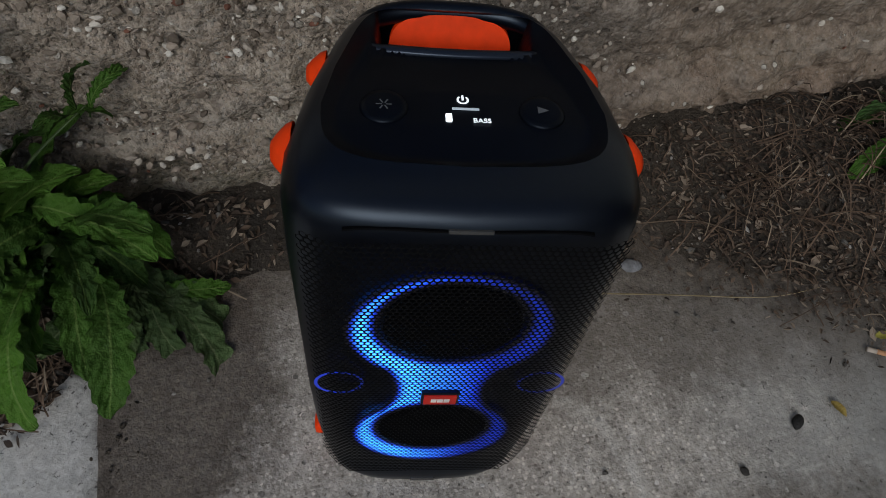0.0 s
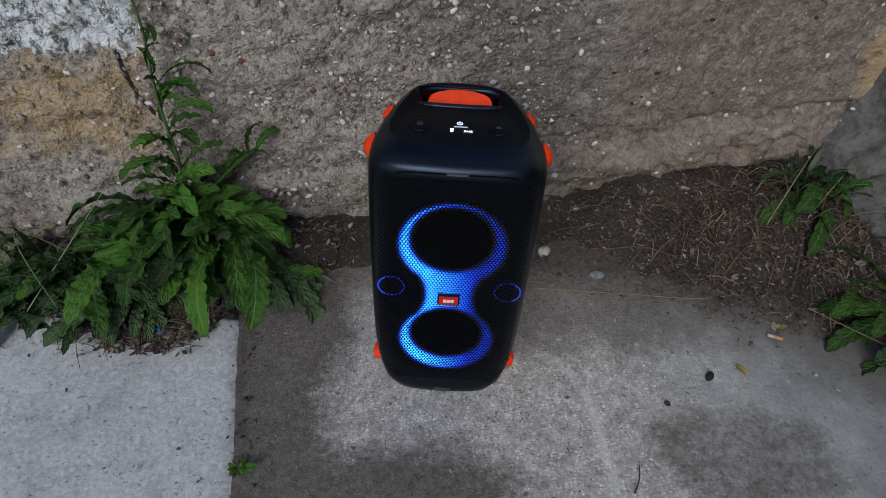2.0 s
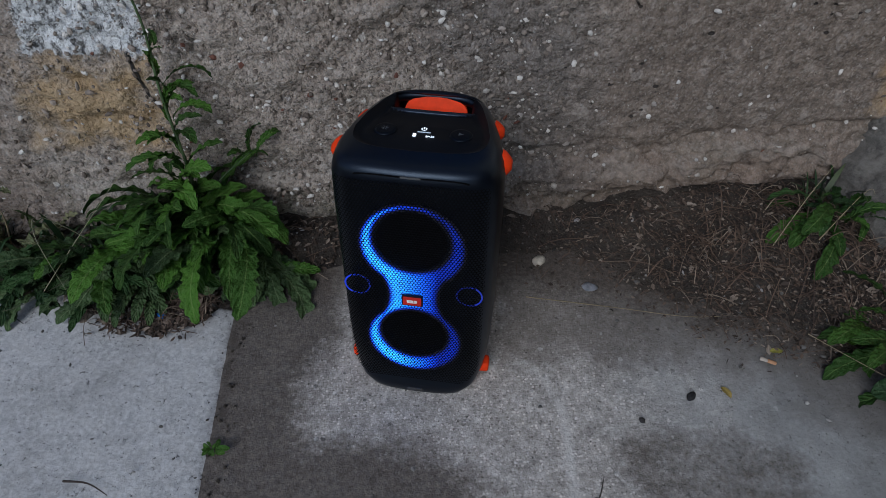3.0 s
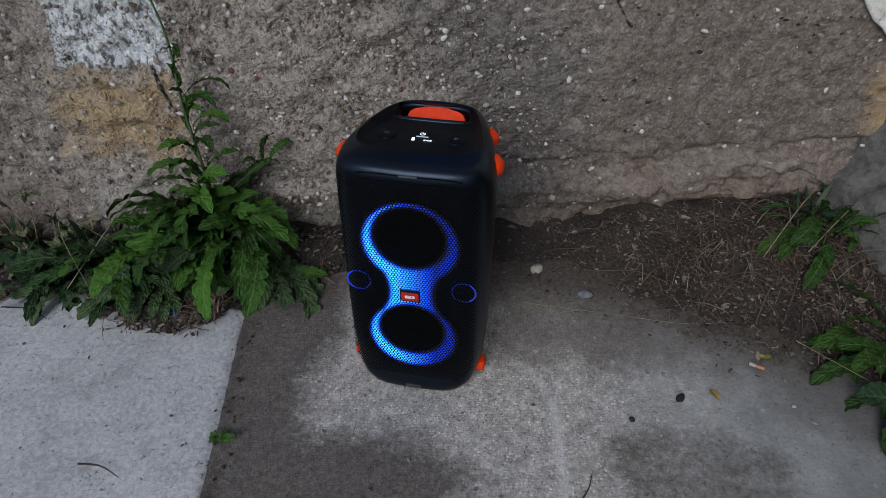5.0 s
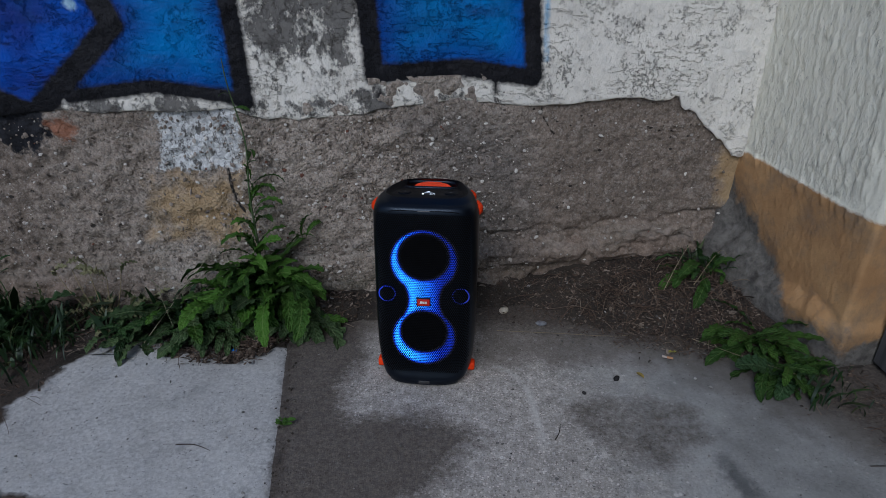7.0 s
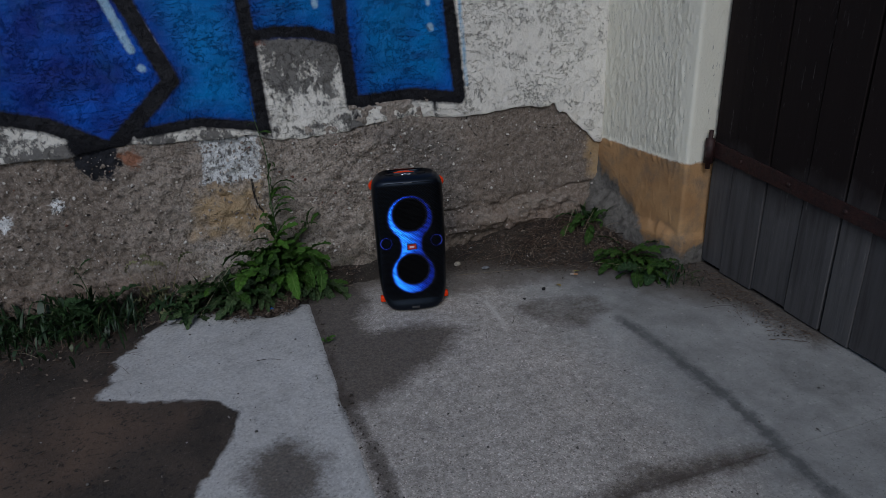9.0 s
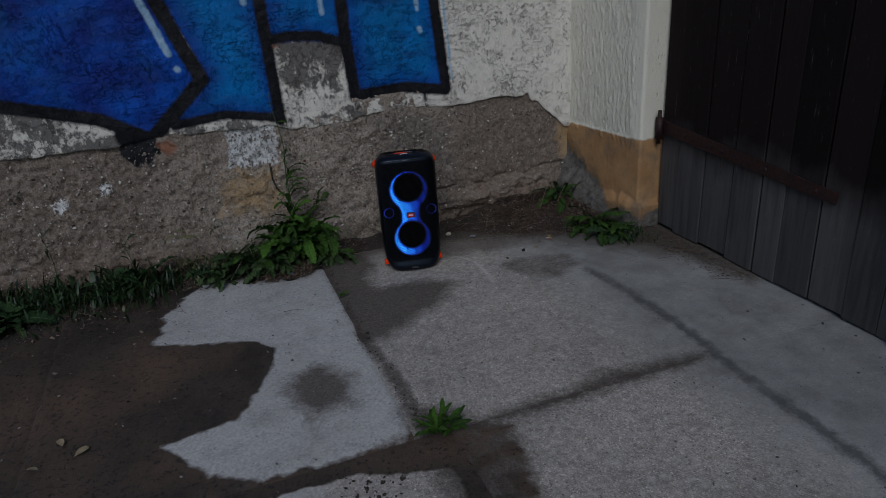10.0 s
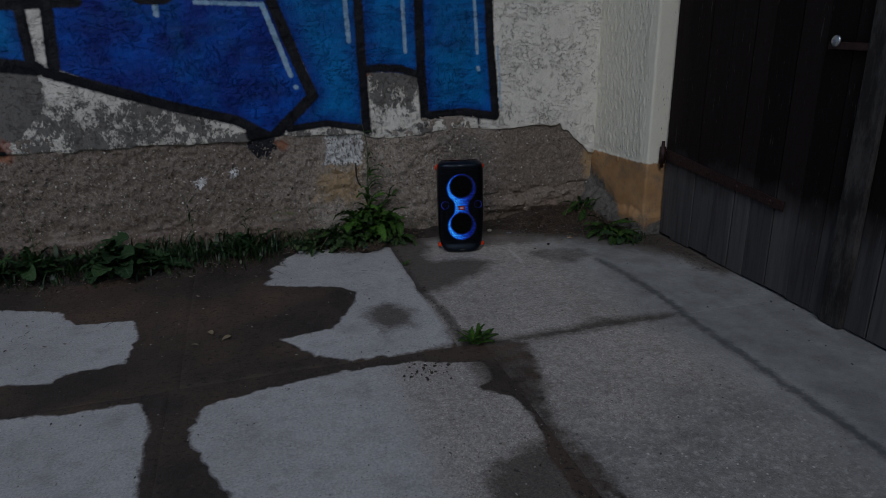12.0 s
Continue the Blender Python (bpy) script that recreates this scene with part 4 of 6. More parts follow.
def board_mesh(width, z0, z1, thick, seed, bow=0.0):
    """A sawn board standing on end; its face looks along -x."""
    rng = random.Random(seed)
    bm = bmesh.new()
    box(bm, 0, thick, 0, width, z0 + rng.uniform(0, 0.012), z1, 0.003)
    bmesh.ops.bisect_plane(bm, geom=bm.verts[:] + bm.edges[:] + bm.faces[:], plane_co=(0, 0, 0.45), plane_no=(0, 0, 1))
    for v in bm.verts:
        v.co.x += bow * (v.co.z - z0) + rng.uniform(-0.001, 0.001)
        v.co.y += 0.003 * math.sin(v.co.z * 3 + seed)
    return bm


def build_gate():
    gate = tagged(new("gate"), "tall dark tarred plank gate leaf with a rusty strap hinge", "gate")
    seed = 0
    y = JAMB_Y - 0.012
    widths = [0.128, 0.182, 0.178, 0.162, 0.126, 0.167, 0.164, 0.146, 0.12]
    for w in widths:
        if y - w < -1.935:
            w = y + 1.935
        bm = board_mesh(w - 0.0035 - (0.007 if seed in (4, 6) else 0), 0.006, 2.42, 0.028, seed)
        ob = part("board", bm, BOARD, gate)
        ob.location = (GATE_X + random.Random(seed).uniform(0, 0.007), y - w, 0)
        seed += 1
        y -= w
    bm = board_mesh(0.112, 0.004, 2.42, 0.030, 40)
    ob = part("batten", bm, BATTEN, gate, "worn meeting batten, paint rubbed off")
    ob.location = (GATE_X - 0.029, -2.022, 0)
    # strap hinge, sagging a little towards its tip
    bm = bmesh.new()
    box(bm, -0.010, -0.002, -1.0, 0.0, -0.032, 0.032, 0.002)
    for v in bm.verts:
        if v.co.y < -0.5:
            v.co.z *= 0.75
    strap = part("strap_hinge", bm, RUST, gate, "rusty iron strap")
    strap.matrix_basis = pose(GATE_X, JAMB_Y - 0.03, 0.515, rx=4.0)
    bm = bmesh.new()
    bmesh.ops.create_cone(bm, cap_ends=True, segments=14, radius1=0.019, radius2=0.019, depth=0.10)
    knuckle = part("hinge_knuckle", bm, RUST, gate, "", True)
    knuckle.location = (GATE_X - 0.028, JAMB_Y - 0.025, 0.51)
    bm = bmesh.new()
    bmesh.ops.create_cone(bm, cap_ends=True, segments=12, radius1=0.010, radius2=0.009, depth=0.16)
    pin = part("hinge_pin", bm, RUST, gate, "", True)
    pin.location = (GATE_X - 0.028, JAMB_Y - 0.025, 0.515)
    for k in range(4):
        bm = bmesh.new()
        bmesh.ops.create_uvsphere(bm, u_segments=10, v_segments=6, radius=0.010)
        for v in bm.verts:
            v.co.x *= 0.5
        rivet = part("rivet", bm, RUST, strap, "", True)
        rivet.location = (-0.010, -0.16 - 0.25 * k, 0.0)
    # second leaf
    leaf = tagged(new("gate"), "second dark tarred plank gate leaf beyond the batten", "gate")
    y = -2.004
    while y > -3.5:
        bm = board_mesh(0.118, 0.006, 2.42, 0.028, seed)
        ob = part("board", bm, BOARD, leaf)
        ob.location = (GATE_X + random.Random(seed).uniform(0, 0.007), y - 0.124, 0)
        seed += 1
        y -= 0.124
    swing = Matrix.Translation((GATE_X, JAMB_Y, 0)) @ pose(0, 0, 0, 0, 0, -1.1) @ Matrix.Translation((-GATE_X, -JAMB_Y, 0))
    gate.matrix_basis = leaf.matrix_basis = swing
    for root in (gate, leaf):
        for ob in root.children_recursive:
            if ob.name.startswith(("board", "batten")):
                attribute(ob, "height", [v.co.z for v in ob.data.vertices])
    return gate


gate = build_gate()
# knob and hasp on the gate
def build_gate_bolt():
    bm = bmesh.new()
    bmesh.ops.create_uvsphere(bm, u_segments=16, v_segments=10, radius=0.024)
    for v in bm.verts:
        v.co.x *= 0.45
    head = part("bolt_head", bm, plain("zinc", (0.55, 0.58, 0.6), 0.3, 1.0, 0.1), gate, "shiny domed zinc bolt head", True)
    head.location = (GATE_X - 0.03, -1.75, 1.209)
    bm = bmesh.new()
    box(bm, -0.028, -0.004, -1.93, -1.71, 1.175, 1.205, 0.003)
    hasp = part("hasp", bm, RUST, gate, "dark iron hasp")
    hasp.location = (GATE_X, 0, 0)


build_gate_bolt()

# ---- loudspeaker ----
# blue specular tint puts the sky's blue into the black plastic's sheen
SHELL = plain("black_shell", (0.002, 0.0026, 0.005), 0.34, 0.0, 0.15, 200, Specular_IOR_Level=0.40, Specular_Tint=(0.62, 0.78, 1.0, 1.0))
MESHBLACK = plain("black_grille", (0.0022, 0.0024, 0.003), 0.5, Specular_IOR_Level=0.06)
PANEL = plain("black_panel", (0.002, 0.0026, 0.0045), 0.4, Specular_IOR_Level=0.17, Specular_Tint=(0.6, 0.75, 1.0, 1.0))
CONE = plain("black_cone", (0.002, 0.002, 0.0025), 0.7, Specular_IOR_Level=0.06)
ORANGE = plain("orange_rubber", (0.86, 0.052, 0.004), 0.55, 0.0, 0.08, 60, Specular_IOR_Level=0.15)
LENS = plain("clear_lens", (0.045, 0.045, 0.045), 0.25)
RED = plain("red_badge", (0.42, 0.012, 0.008), 0.4, Emission_Color=(1.0, 0.05, 0.02), Emission_Strength=0.05)
PRINT = plain("grey_print", (0.10, 0.11, 0.12), 0.6)
BADGEWHITE = plain("badge_white", (0.75, 0.72, 0.68), 0.5)
WHITE = plain("lit_icon", (0.8, 0.8, 0.8), 0.5, Emission_Color=(0.85, 0.93, 1.0), Emission_Strength=0.9)


def ring_light():
    n = Nodes("ring_light", 0.5)
    power = n.attr("power")
    n.put(n.shader.inputs["Emission Color"], n.mix(n.ramp(power, 0.2, 1.0), (0.012, 0.06, 1.0), (0.045, 0.34, 1.0)))
    n.put(n.shader.inputs["Emission Strength"], n.math("MULTIPLY", power, 3.2))
    return n.done((0.02, 0.02, 0.03), 0.5)


RING = ring_light()
HEIGHT = [(0.0, 0.092), (0.006, 0.104), (0.02, 0.117), (0.045, 0.127), (0.09, 0.133), (0.18, 0.136), (0.30, 0.137), (0.42, 0.138), (0.475, 0.137), (0.492, 0.134), (0.505, 0.128), (0.514, 0.119), (0.519, 0.107)]
FRONT = [(0.0, -0.143), (0.006, -0.149), (0.02, -0.150), (0.034, -0.1465), (0.044, -0.143), (0.494, -0.143), (0.503, -0.140), (0.510, -0.132), (0.515, -0.118), (0.519, -0.100)]
BACK = [(0.0, 0.105), (0.02, 0.120), (0.06, 0.126), (0.46, 0.126), (0.49, 0.121), (0.508, 0.112), (0.519, 0.100)]


def at_height(table, z):
    return float(np.interp(z, [t[0] for t in table], [t[1] for t in table]))


def plan_ring(z, n=72):
    """Outline of the cabinet at one height: broad rounded front, sides drawn in towards the back."""
    w, f, b = at_height(HEIGHT, z), at_height(FRONT, z), at_height(BACK, z)
    pts = []
    for k in range(n):
        a = 2 * math.pi * k / n
        c, s = math.cos(a), math.sin(a)
        e = 0.30
        ux, uy = math.copysign(abs(c) ** e, c), math.copysign(abs(s) ** e, s)
        v = (uy + 1) / 2
        narrow = 1.0 - 0.30 * max(0.0, v - 0.32) / 0.68
        pts.append((ux * w * narrow, f + v * (b - f) + 0.010 * (ux * ux) * (1 - v), z))
    return pts


def build_speaker():
    root = tagged(new("loudspeaker"), "black party loudspeaker with orange grip and blue lights on concrete", "loudspeaker")
    root.matrix_basis = pose(-0.04, -0.35, 0.003, 0, 0, -11.8) @ pose(0, 0.0, 0, -5.7, 0, 0) @ pose(0, 0.0, 0.0)
    # cabinet
    levels = [0.0, 0.006, 0.013, 0.02, 0.027, 0.034, 0.044, 0.07, 0.10, 0.18, 0.26, 0.34, 0.42, 0.455, 0.475, 0.485, 0.494, 0.499, 0.503, 0.507, 0.510, 0.513, 0.5155, 0.5175, 0.519]
    n = 72
    verts, faces = [], []
    for z in levels:
        flat = max(0.0, 1 - z / 0.15)  # the underside is level while the front leans back
        verts += [(x, y, zz + 0.0998 * y * flat) for x, y, zz in plan_ring(z, n)]
    for i in range(len(levels) - 1):
        for k in range(n):
            a, b = i * n + k, i * n + (k + 1) % n
            faces.append((a, b, b + n, a + n))
    faces.append(tuple(range(n - 1, -1, -1)))
    body = mesh_object("cabinet", verts, faces, SHELL, True)
    body.parent = root
    # top panel: a shallow dish with the grip's well behind the lip
    rim = plan_ring(0.519, n)
    rings, verts, faces = 34, [], []
    cx, cy = 0.0, 0.005
    for r in range(rings + 1):
        s = 1 - r / rings
        for x, y, z in rim:
            px, py = cx + (x - cx) * s, cy + (y - cy) * s
            dish = -0.008 * min(1.0, (1 - s) / 0.10) * (1.0 if py < 0.05 else 0.6)
            slope = -0.012 * max(0.0, (py + 0.05) / 0.15)
            inside = max(abs(px) / 0.060, abs(py - 0.080) / 0.020)
            well = -0.060 * min(1.0, max(0.0, (1.12 - inside) / 0.14))
            verts.append((px, py, z + dish + slope * min(1.0, (1 - s) / 0.12) + well))
    for r in range(rings):
        for k in range(n):
            a, b = r * n + k, r * n + (k + 1) % n
            faces.append((a, b, b + n, a + n))
    top = mesh_object("top_panel", verts, faces, PANEL, True)
    top.parent = root
    # lip in front of the grip: a bowed bar with rounded ends
    bm = bmesh.new()
    prev = None
    for k in range(33):
        u = -1 + k / 16
        c = Vector((0.088 * u, 0.052 + 0.010 * abs(u) ** 2.2, 0.5040 - 0.004 * abs(u) ** 3))
        thick = max(0.05, (1 - abs(u) ** 10)) ** 0.5
        ring = [bm.verts.new(c + Vector((0, 0.0062 * math.cos(q) * thick, 0.0042 * math.sin(q) * thick))) for q in [2 * math.pi * j / 10 for j in range(10)]]
        if prev:
            for j in range(10):
                bm.faces.new((prev[j], prev[(j + 1) % 10], ring[(j + 1) % 10], ring[j]))
        else:
            bm.faces.new(ring[::-1])
        prev = ring
    bm.faces.new(prev)
    # the lip's sheen carries the same put-in sky blue
    part("grip_lip", bm, plain("satin_black", (0.010, 0.013, 0.020), 0.3, Specular_IOR_Level=0.45, Specular_Tint=(0.6, 0.75, 1.0, 1.0)), root, "satin black lip", True)
    # orange lining of the grip: half an oval plate leaning back
    verts, m = [], 44
    for side in (0, 1):
        for k in range(m + 1):
            a = math.pi * k / m
            verts.append((0.057 * math.copysign(abs(math.cos(a)) ** 0.75, math.cos(a)), 0.090 + 0.006 * side + 0.018 * max(0.0, math.sin(a)) ** 0.6, 0.462 + 0.047 * max(0.0, math.sin(a)) ** 0.42))
    faces = [tuple(range(m, -1, -1)), tuple(range(m + 1, 2 * m + 2))]
    faces += [(k, k + 1, m + 2 + k, m + 1 + k) for k in range(m)]
    lining = mesh_object("grip_lining", verts, faces, ORANGE)
    lining.parent = root
    lining["label"] = "bright orange grip lining"
    # handle arch at the back
    bm = bmesh.new()
    prev = None
    for k in range(41):
        a = math.pi * k / 40
        c = Vector((0.082 * math.copysign(abs(math.cos(a)) ** 0.75, math.cos(a)), 0.066 + 0.051 * max(0.0, math.sin(a)) ** 0.62, 0.5005 + 0.006 * max(0.0, math.sin(a)) ** 0.6))
        ring = []
        out = Vector((math.cos(a), math.sin(a), 0)).normalized()
        for j in range(12):
            q = 2 * math.pi * j / 12
            ring.append(bm.verts.new(c + out * 0.0095 * math.cos(q) + Vector((0, 0, 0.0095 * math.sin(q)))))
        if prev:
            for j in range(12):
                bm.faces.new((prev[j], prev[(j + 1) % 12], ring[(j + 1) % 12], ring[j]))
        prev = ring
    part("handle", bm, SHELL, root, "black carrying handle", True)
    # thin seam above the grille, with the lamp lens in the middle
    for xa, xb, half, mat, name in ((-0.088, -0.0160, 0.0007, CONE, "seam"), (0.0160, 0.088, 0.0007, CONE, "seam"), (-0.0155, 0.0155, 0.0013, LENS, "strobe_lens")):
        verts, m = [], 14
        for k in range(m + 1):
            x = xa + (xb - xa) * k / m
            zc = 0.4990 - 0.004 * (x / 0.088) ** 6
            for dy, dz in ((-0.0012, -half), (-0.0012, half), (0.004, half), (0.004, -half)):
                verts.append((x, at_height(FRONT, zc + dz) + 0.010 * (x / 0.136) ** 2 + dy, zc + dz))
        faces = [(4 * k + j, 4 * k + (j + 1) % 4, 4 * k + 4 + (j + 1) % 4, 4 * k + 4 + j) for k in range(m) for j in range(4)]
        faces += [(3, 2, 1, 0), tuple(4 * m + j for j in range(4))]
        seam = mesh_object(name, verts, faces, mat)
        seam.parent = root
        if name == "strobe_lens":
            seam["label"] = "small strobe lamp lens"
    bm = bmesh.new()
    box(bm, -0.0155, 0.0155, -0.1510, -0.130, -0.005, 0.004, 0.0015)
    part("strobe_lens", bm, LENS, root, "small strobe lamp lens")
    # grille with real hexagonal holes
    pitch, open_r = 0.0056, 0.00215
    cell_r = pitch / math.sqrt(3)
    verts, faces, index = [], [], {}

    def vertex(x, z, y):
        key = (round(x * 20000), round(z * 20000), round(y * 20000))
        if key not in index:
            index[key] = len(verts)
            bend = 0.012 * max(0.0, (abs(x) - 0.085) / 0.035) ** 2 + 0.004 * max(0.0, (z - 0.47) / 0.03) ** 2 + -0.003 * max(0.0, (0.06 - z) / 0.04) ** 1
            verts.append((x, y + bend, z))
        return index[key]

    row, z = 0, 0.038
    while z < 0.492:
        half = min(0.118, at_height(HEIGHT, z) - 0.014)
        corner = max(0.0, 0.075 - z) / 0.045
        half -= 0.030 * corner**2
        x = -0.123 + (pitch / 2 if row % 2 else 0)
        while x < 0.123:
            if abs(x) < half:
                outer, inner = [], []
                for j in range(6):
                    a = math.pi / 6 + j * math.pi / 3
                    outer.append(vertex(x + cell_r * math.cos(a), z + cell_r * math.sin(a), -0.1492))
                    inner.append(vertex(x + open_r * math.cos(a), z + open_r * math.sin(a), -0.1488))
                for j in range(6):
                    faces.append((outer[j], outer[(j + 1) % 6], inner[(j + 1) % 6], inner[j]))
            x += pitch
        z += pitch * math.sqrt(3) / 2
        row += 1
    grille = mesh_object("grille", verts, faces, MESHBLACK)
    grille.parent = root
    grille["label"] = "black perforated steel grille"
    # light guide: two crescents joined at a waist, on a fine plate
    xs, zs = np.arange(-0.092, 0.0921, 0.002), np.arange(0.050, 0.456, 0.002)
    x, z = np.meshgrid(xs, zs, indexing="ij")
    up_out, up_in = 0.087 - np.hypot(x, z - 0.363), 0.065 - np.hypot(x, z - 0.376)
    low_out, low_in = 0.085 - np.hypot(x, z - 0.141), 0.062 - np.hypot(x, z - 0.157)
    waist = np.minimum(0.042 + 6.0 * (z - 0.252) ** 2 - np.abs(x), 0.065 - np.abs(z - 0.252))
    shape = np.minimum(np.maximum(np.maximum(up_out, low_out), waist), -np.maximum(up_in, low_in))
    power = np.clip(shape / 0.006, 0, 1) * np.clip(0.62 - x / 0.10, 0.16, 1.0) * (0.45 + 0.55 * np.clip(shape / 0.012, 0, 1))
    keep = (shape > -0.002).ravel()
    pts = np.stack([x, 0 * x - 0.1445, z], -1).reshape(-1, 3)
    faces = [f for f in grid_faces(len(xs), len(zs)) if keep[f].any()]
    used = sorted({k for f in faces for k in f})
    remap = {k: j for j, k in enumerate(used)}
    light = mesh_object("ring_light", pts[used].tolist(), [tuple(remap[k] for k in f) for f in faces], RING)
    light.parent = root
    light["label"] = "glowing blue figure-eight light guide"
    attribute(light, "power", power.ravel()[used])
    for sx, level in ((-0.0965, 0.14), (0.0965, 0.08)):
        bm = bmesh.new()
        m = 28
        rings = [[bm.verts.new((sx + r * math.cos(2 * math.pi * k / m), -0.1443, 0.268 + r * math.sin(2 * math.pi * k / m))) for k in range(m)] for r in (0.0200, 0.0232)]
        for k in range(m):
            bm.faces.new((rings[0][k], rings[0][(k + 1) % m], rings[1][(k + 1) % m], rings[1][k]))
        tw = part("tweeter_light", bm, RING, root, "thin blue light ring")
        attribute(tw, "power", [level * (1 if v.co.x * sx > sx * sx else 0.5) for v in tw.data.vertices])
    for zc in (0.376, 0.157):
        bm = bmesh.new()
        m, prof = 36, [(0.058, -0.1446), (0.052, -0.1462), (0.046, -0.1445), (0.020, -0.1436), (0.016, -0.1450), (0.0, -0.1456)]
        rings = [[bm.verts.new((r * math.cos(2 * math.pi * k / m), y, zc + r * math.sin(2 * math.pi * k / m))) for k in range(m)] for r, y in prof[:-1]]
        tip = bm.verts.new((0, prof[-1][1], zc))
        for ra, rb in zip(rings, rings[1:]):
            for k in range(m):
                bm.faces.new((ra[k], ra[(k + 1) % m], rb[(k + 1) % m], rb[k]))
        for k in range(m):
            bm.faces.new((rings[-1][k], rings[-1][(k + 1) % m], tip))
        part("woofer", bm, CONE, root, "dark woofer cone behind the grille", True)
    # badge
    bm = bmesh.new()
    box(bm, -0.0185, 0.0185, -0.1535, -0.1485, 0.2385, 0.2625, 0.0015)
    badge_frame = part("badge", bm, SHELL, root)
    bm = bmesh.new()
    box(bm, -0.016, 0.016, -0.1550, -0.1530, 0.241, 0.260, 0.001)
    part("badge_plate", bm, RED, badge_frame, "glowing red badge plate")
    for xa, xb in ((-0.009, -0.0035), (-0.0028, 0.0028), (0.0035, 0.009)):
        bm = bmesh.new()
        box(bm, xa, xb, -0.1556, -0.1549, 0.2475, 0.2540)
        part("badge_mark", bm, BADGEWHITE, badge_frame)
    # knobs and icons on top
    for sx in (-0.061, 0.061):
        bm = bmesh.new()
        m, prof = 28, [(0.0190, 0.503), (0.0182, 0.5108), (0.0170, 0.5128), (0.0130, 0.5132), (0.0, 0.5134)]
        rings = [[bm.verts.new((sx + r * math.cos(2 * math.pi * k / m), -0.033 + r * math.sin(2 * math.pi * k / m), zz)) for k in range(m)] for r, zz in prof[:-1]]
        tip = bm.verts.new((sx, -0.033, prof[-1][1]))
        for ra, rb in zip(rings, rings[1:]):
            for k in range(m):
                bm.faces.new((ra[k], ra[(k + 1) % m], rb[(k + 1) % m], rb[k]))
        for k in range(m):
            bm.faces.new((rings[-1][k], rings[-1][(k + 1) % m], tip))
        knob = part("knob", bm, PANEL, root, "", True)
        bm = bmesh.new()
        if sx > 0:
            a = [bm.verts.new((sx + px, -0.033 + py, 0.5138)) for px, py in ((-0.004, -0.004), (0.005, 0.0), (-0.004, 0.004))]
            bm.faces.new(a)
        else:
            for k in range(6):
                q = math.pi * k / 3
                c, s = math.cos(q), math.sin(q)
                a = [bm.verts.new((sx + c * u - s * v, -0.033 + s * u + c * v, 0.5138)) for u, v in ((0.0015, -0.0006), (0.006, -0.0006), (0.006, 0.0006), (0.0015, 0.0006))]
                bm.faces.new(a)
        part("icon", bm, PRINT, knob)
    panel_z = lambda y: 0.5122 - 0.012 * max(0.0, (y + 0.05) / 0.15)
    bm = bmesh.new()
    m = 20
    for r0, r1, q0, q1 in ((0.0032, 0.0048, 0.6, 2 * math.pi - 0.6),):
        steps = [q0 + (q1 - q0) * k / m + math.pi / 2 for k in range(m + 1)]
        inner = [bm.verts.new((r0 * math.cos(q), -0.0205 + r0 * math.sin(q), panel_z(-0.02))) for q in steps]
        outer = [bm.verts.new((r1 * math.cos(q), -0.0205 + r1 * math.sin(q), panel_z(-0.02))) for q in steps]
        for k in range(m):
            bm.faces.new((inner[k], inner[k + 1], outer[k + 1], outer[k]))
    box(bm, -0.0008, 0.0008, -0.0205, -0.0152, panel_z(-0.02) - 0.0004, panel_z(-0.02))
    part("power_icon", bm, WHITE, root, "lit white power symbol")
    bm = bmesh.new()
    box(bm, -0.009, 0.012, -0.0325, -0.0305, panel_z(-0.03) - 0.0004, panel_z(-0.03) + 0.0003)
    part("battery_bar", bm, plain("dim_icon", (0.3, 0.33, 0.36), 0.5, Emission_Color=(0.7, 0.85, 1.0), Emission_Strength=0.35), root, "lit battery bar")
    bm = bmesh.new()
    box(bm, -0.0145, -0.0095, -0.0470, -0.0385, panel_z(-0.04) - 0.0004, panel_z(-0.04) + 0.0003, 0.001)
    part("wireless_icon", bm, WHITE, root, "lit white symbol")
    words = bpy.data.curves.new("bass_text", "FONT")
    words.body, words.size, words.extrude = "BASS", 0.0066, 0.0002
    words.materials.append(WHITE)
    text = new("bass_text", words)
    text.parent = root
    text["label"] = "lit white lettering"
    text.location = (0.006, -0.0475, panel_z(-0.045) + 0.0003)
    # orange strap posts on the flanks and feet below
    for sx in (-1, 1):
        for yc, big in ((-0.052, 1.0), (0.040, 0.85)):
            wall = 0.132 if yc < 0 else 0.112
            bm = bmesh.new()
            m = 16
            prof = [(0.0, 0.0165), (0.005, 0.0150), (0.0125, 0.0095), (0.0165, 0.0055), (0.0185, 0.0)]
            rings = [[bm.verts.new((sx * (wall - 0.006 + d + 0.003), yc + 1.5 * r * big * math.cos(2 * math.pi * k / m), 0.479 + 1.35 * r * big * math.sin(2 * math.pi * k / m))) for k in range(m)] for d, r in prof[:-1]]
            tip = bm.verts.new((sx * (wall - 0.006 + 0.0185), yc, 0.479))
            for ra, rb in zip(rings, rings[1:]):
                for k in range(m):
                    bm.faces.new((ra[k], ra[(k + 1) % m], rb[(k + 1) % m], rb[k]))
            for k in range(m):
                bm.faces.new((rings[-1][k], rings[-1][(k + 1) % m], tip))
            bmesh.ops.recalc_face_normals(bm, faces=bm.faces)
            part("strap_post", bm, ORANGE, root, "orange rubber strap post", True)
        bm = bmesh.new()
        box(bm, 0.108 if sx > 0 else -0.1365, 0.1365 if sx > 0 else -0.108, -0.095, -0.068, 0.010, 0.034, 0.006)
        part("foot", bm, ORANGE, root, "orange rubber corner foot", True)
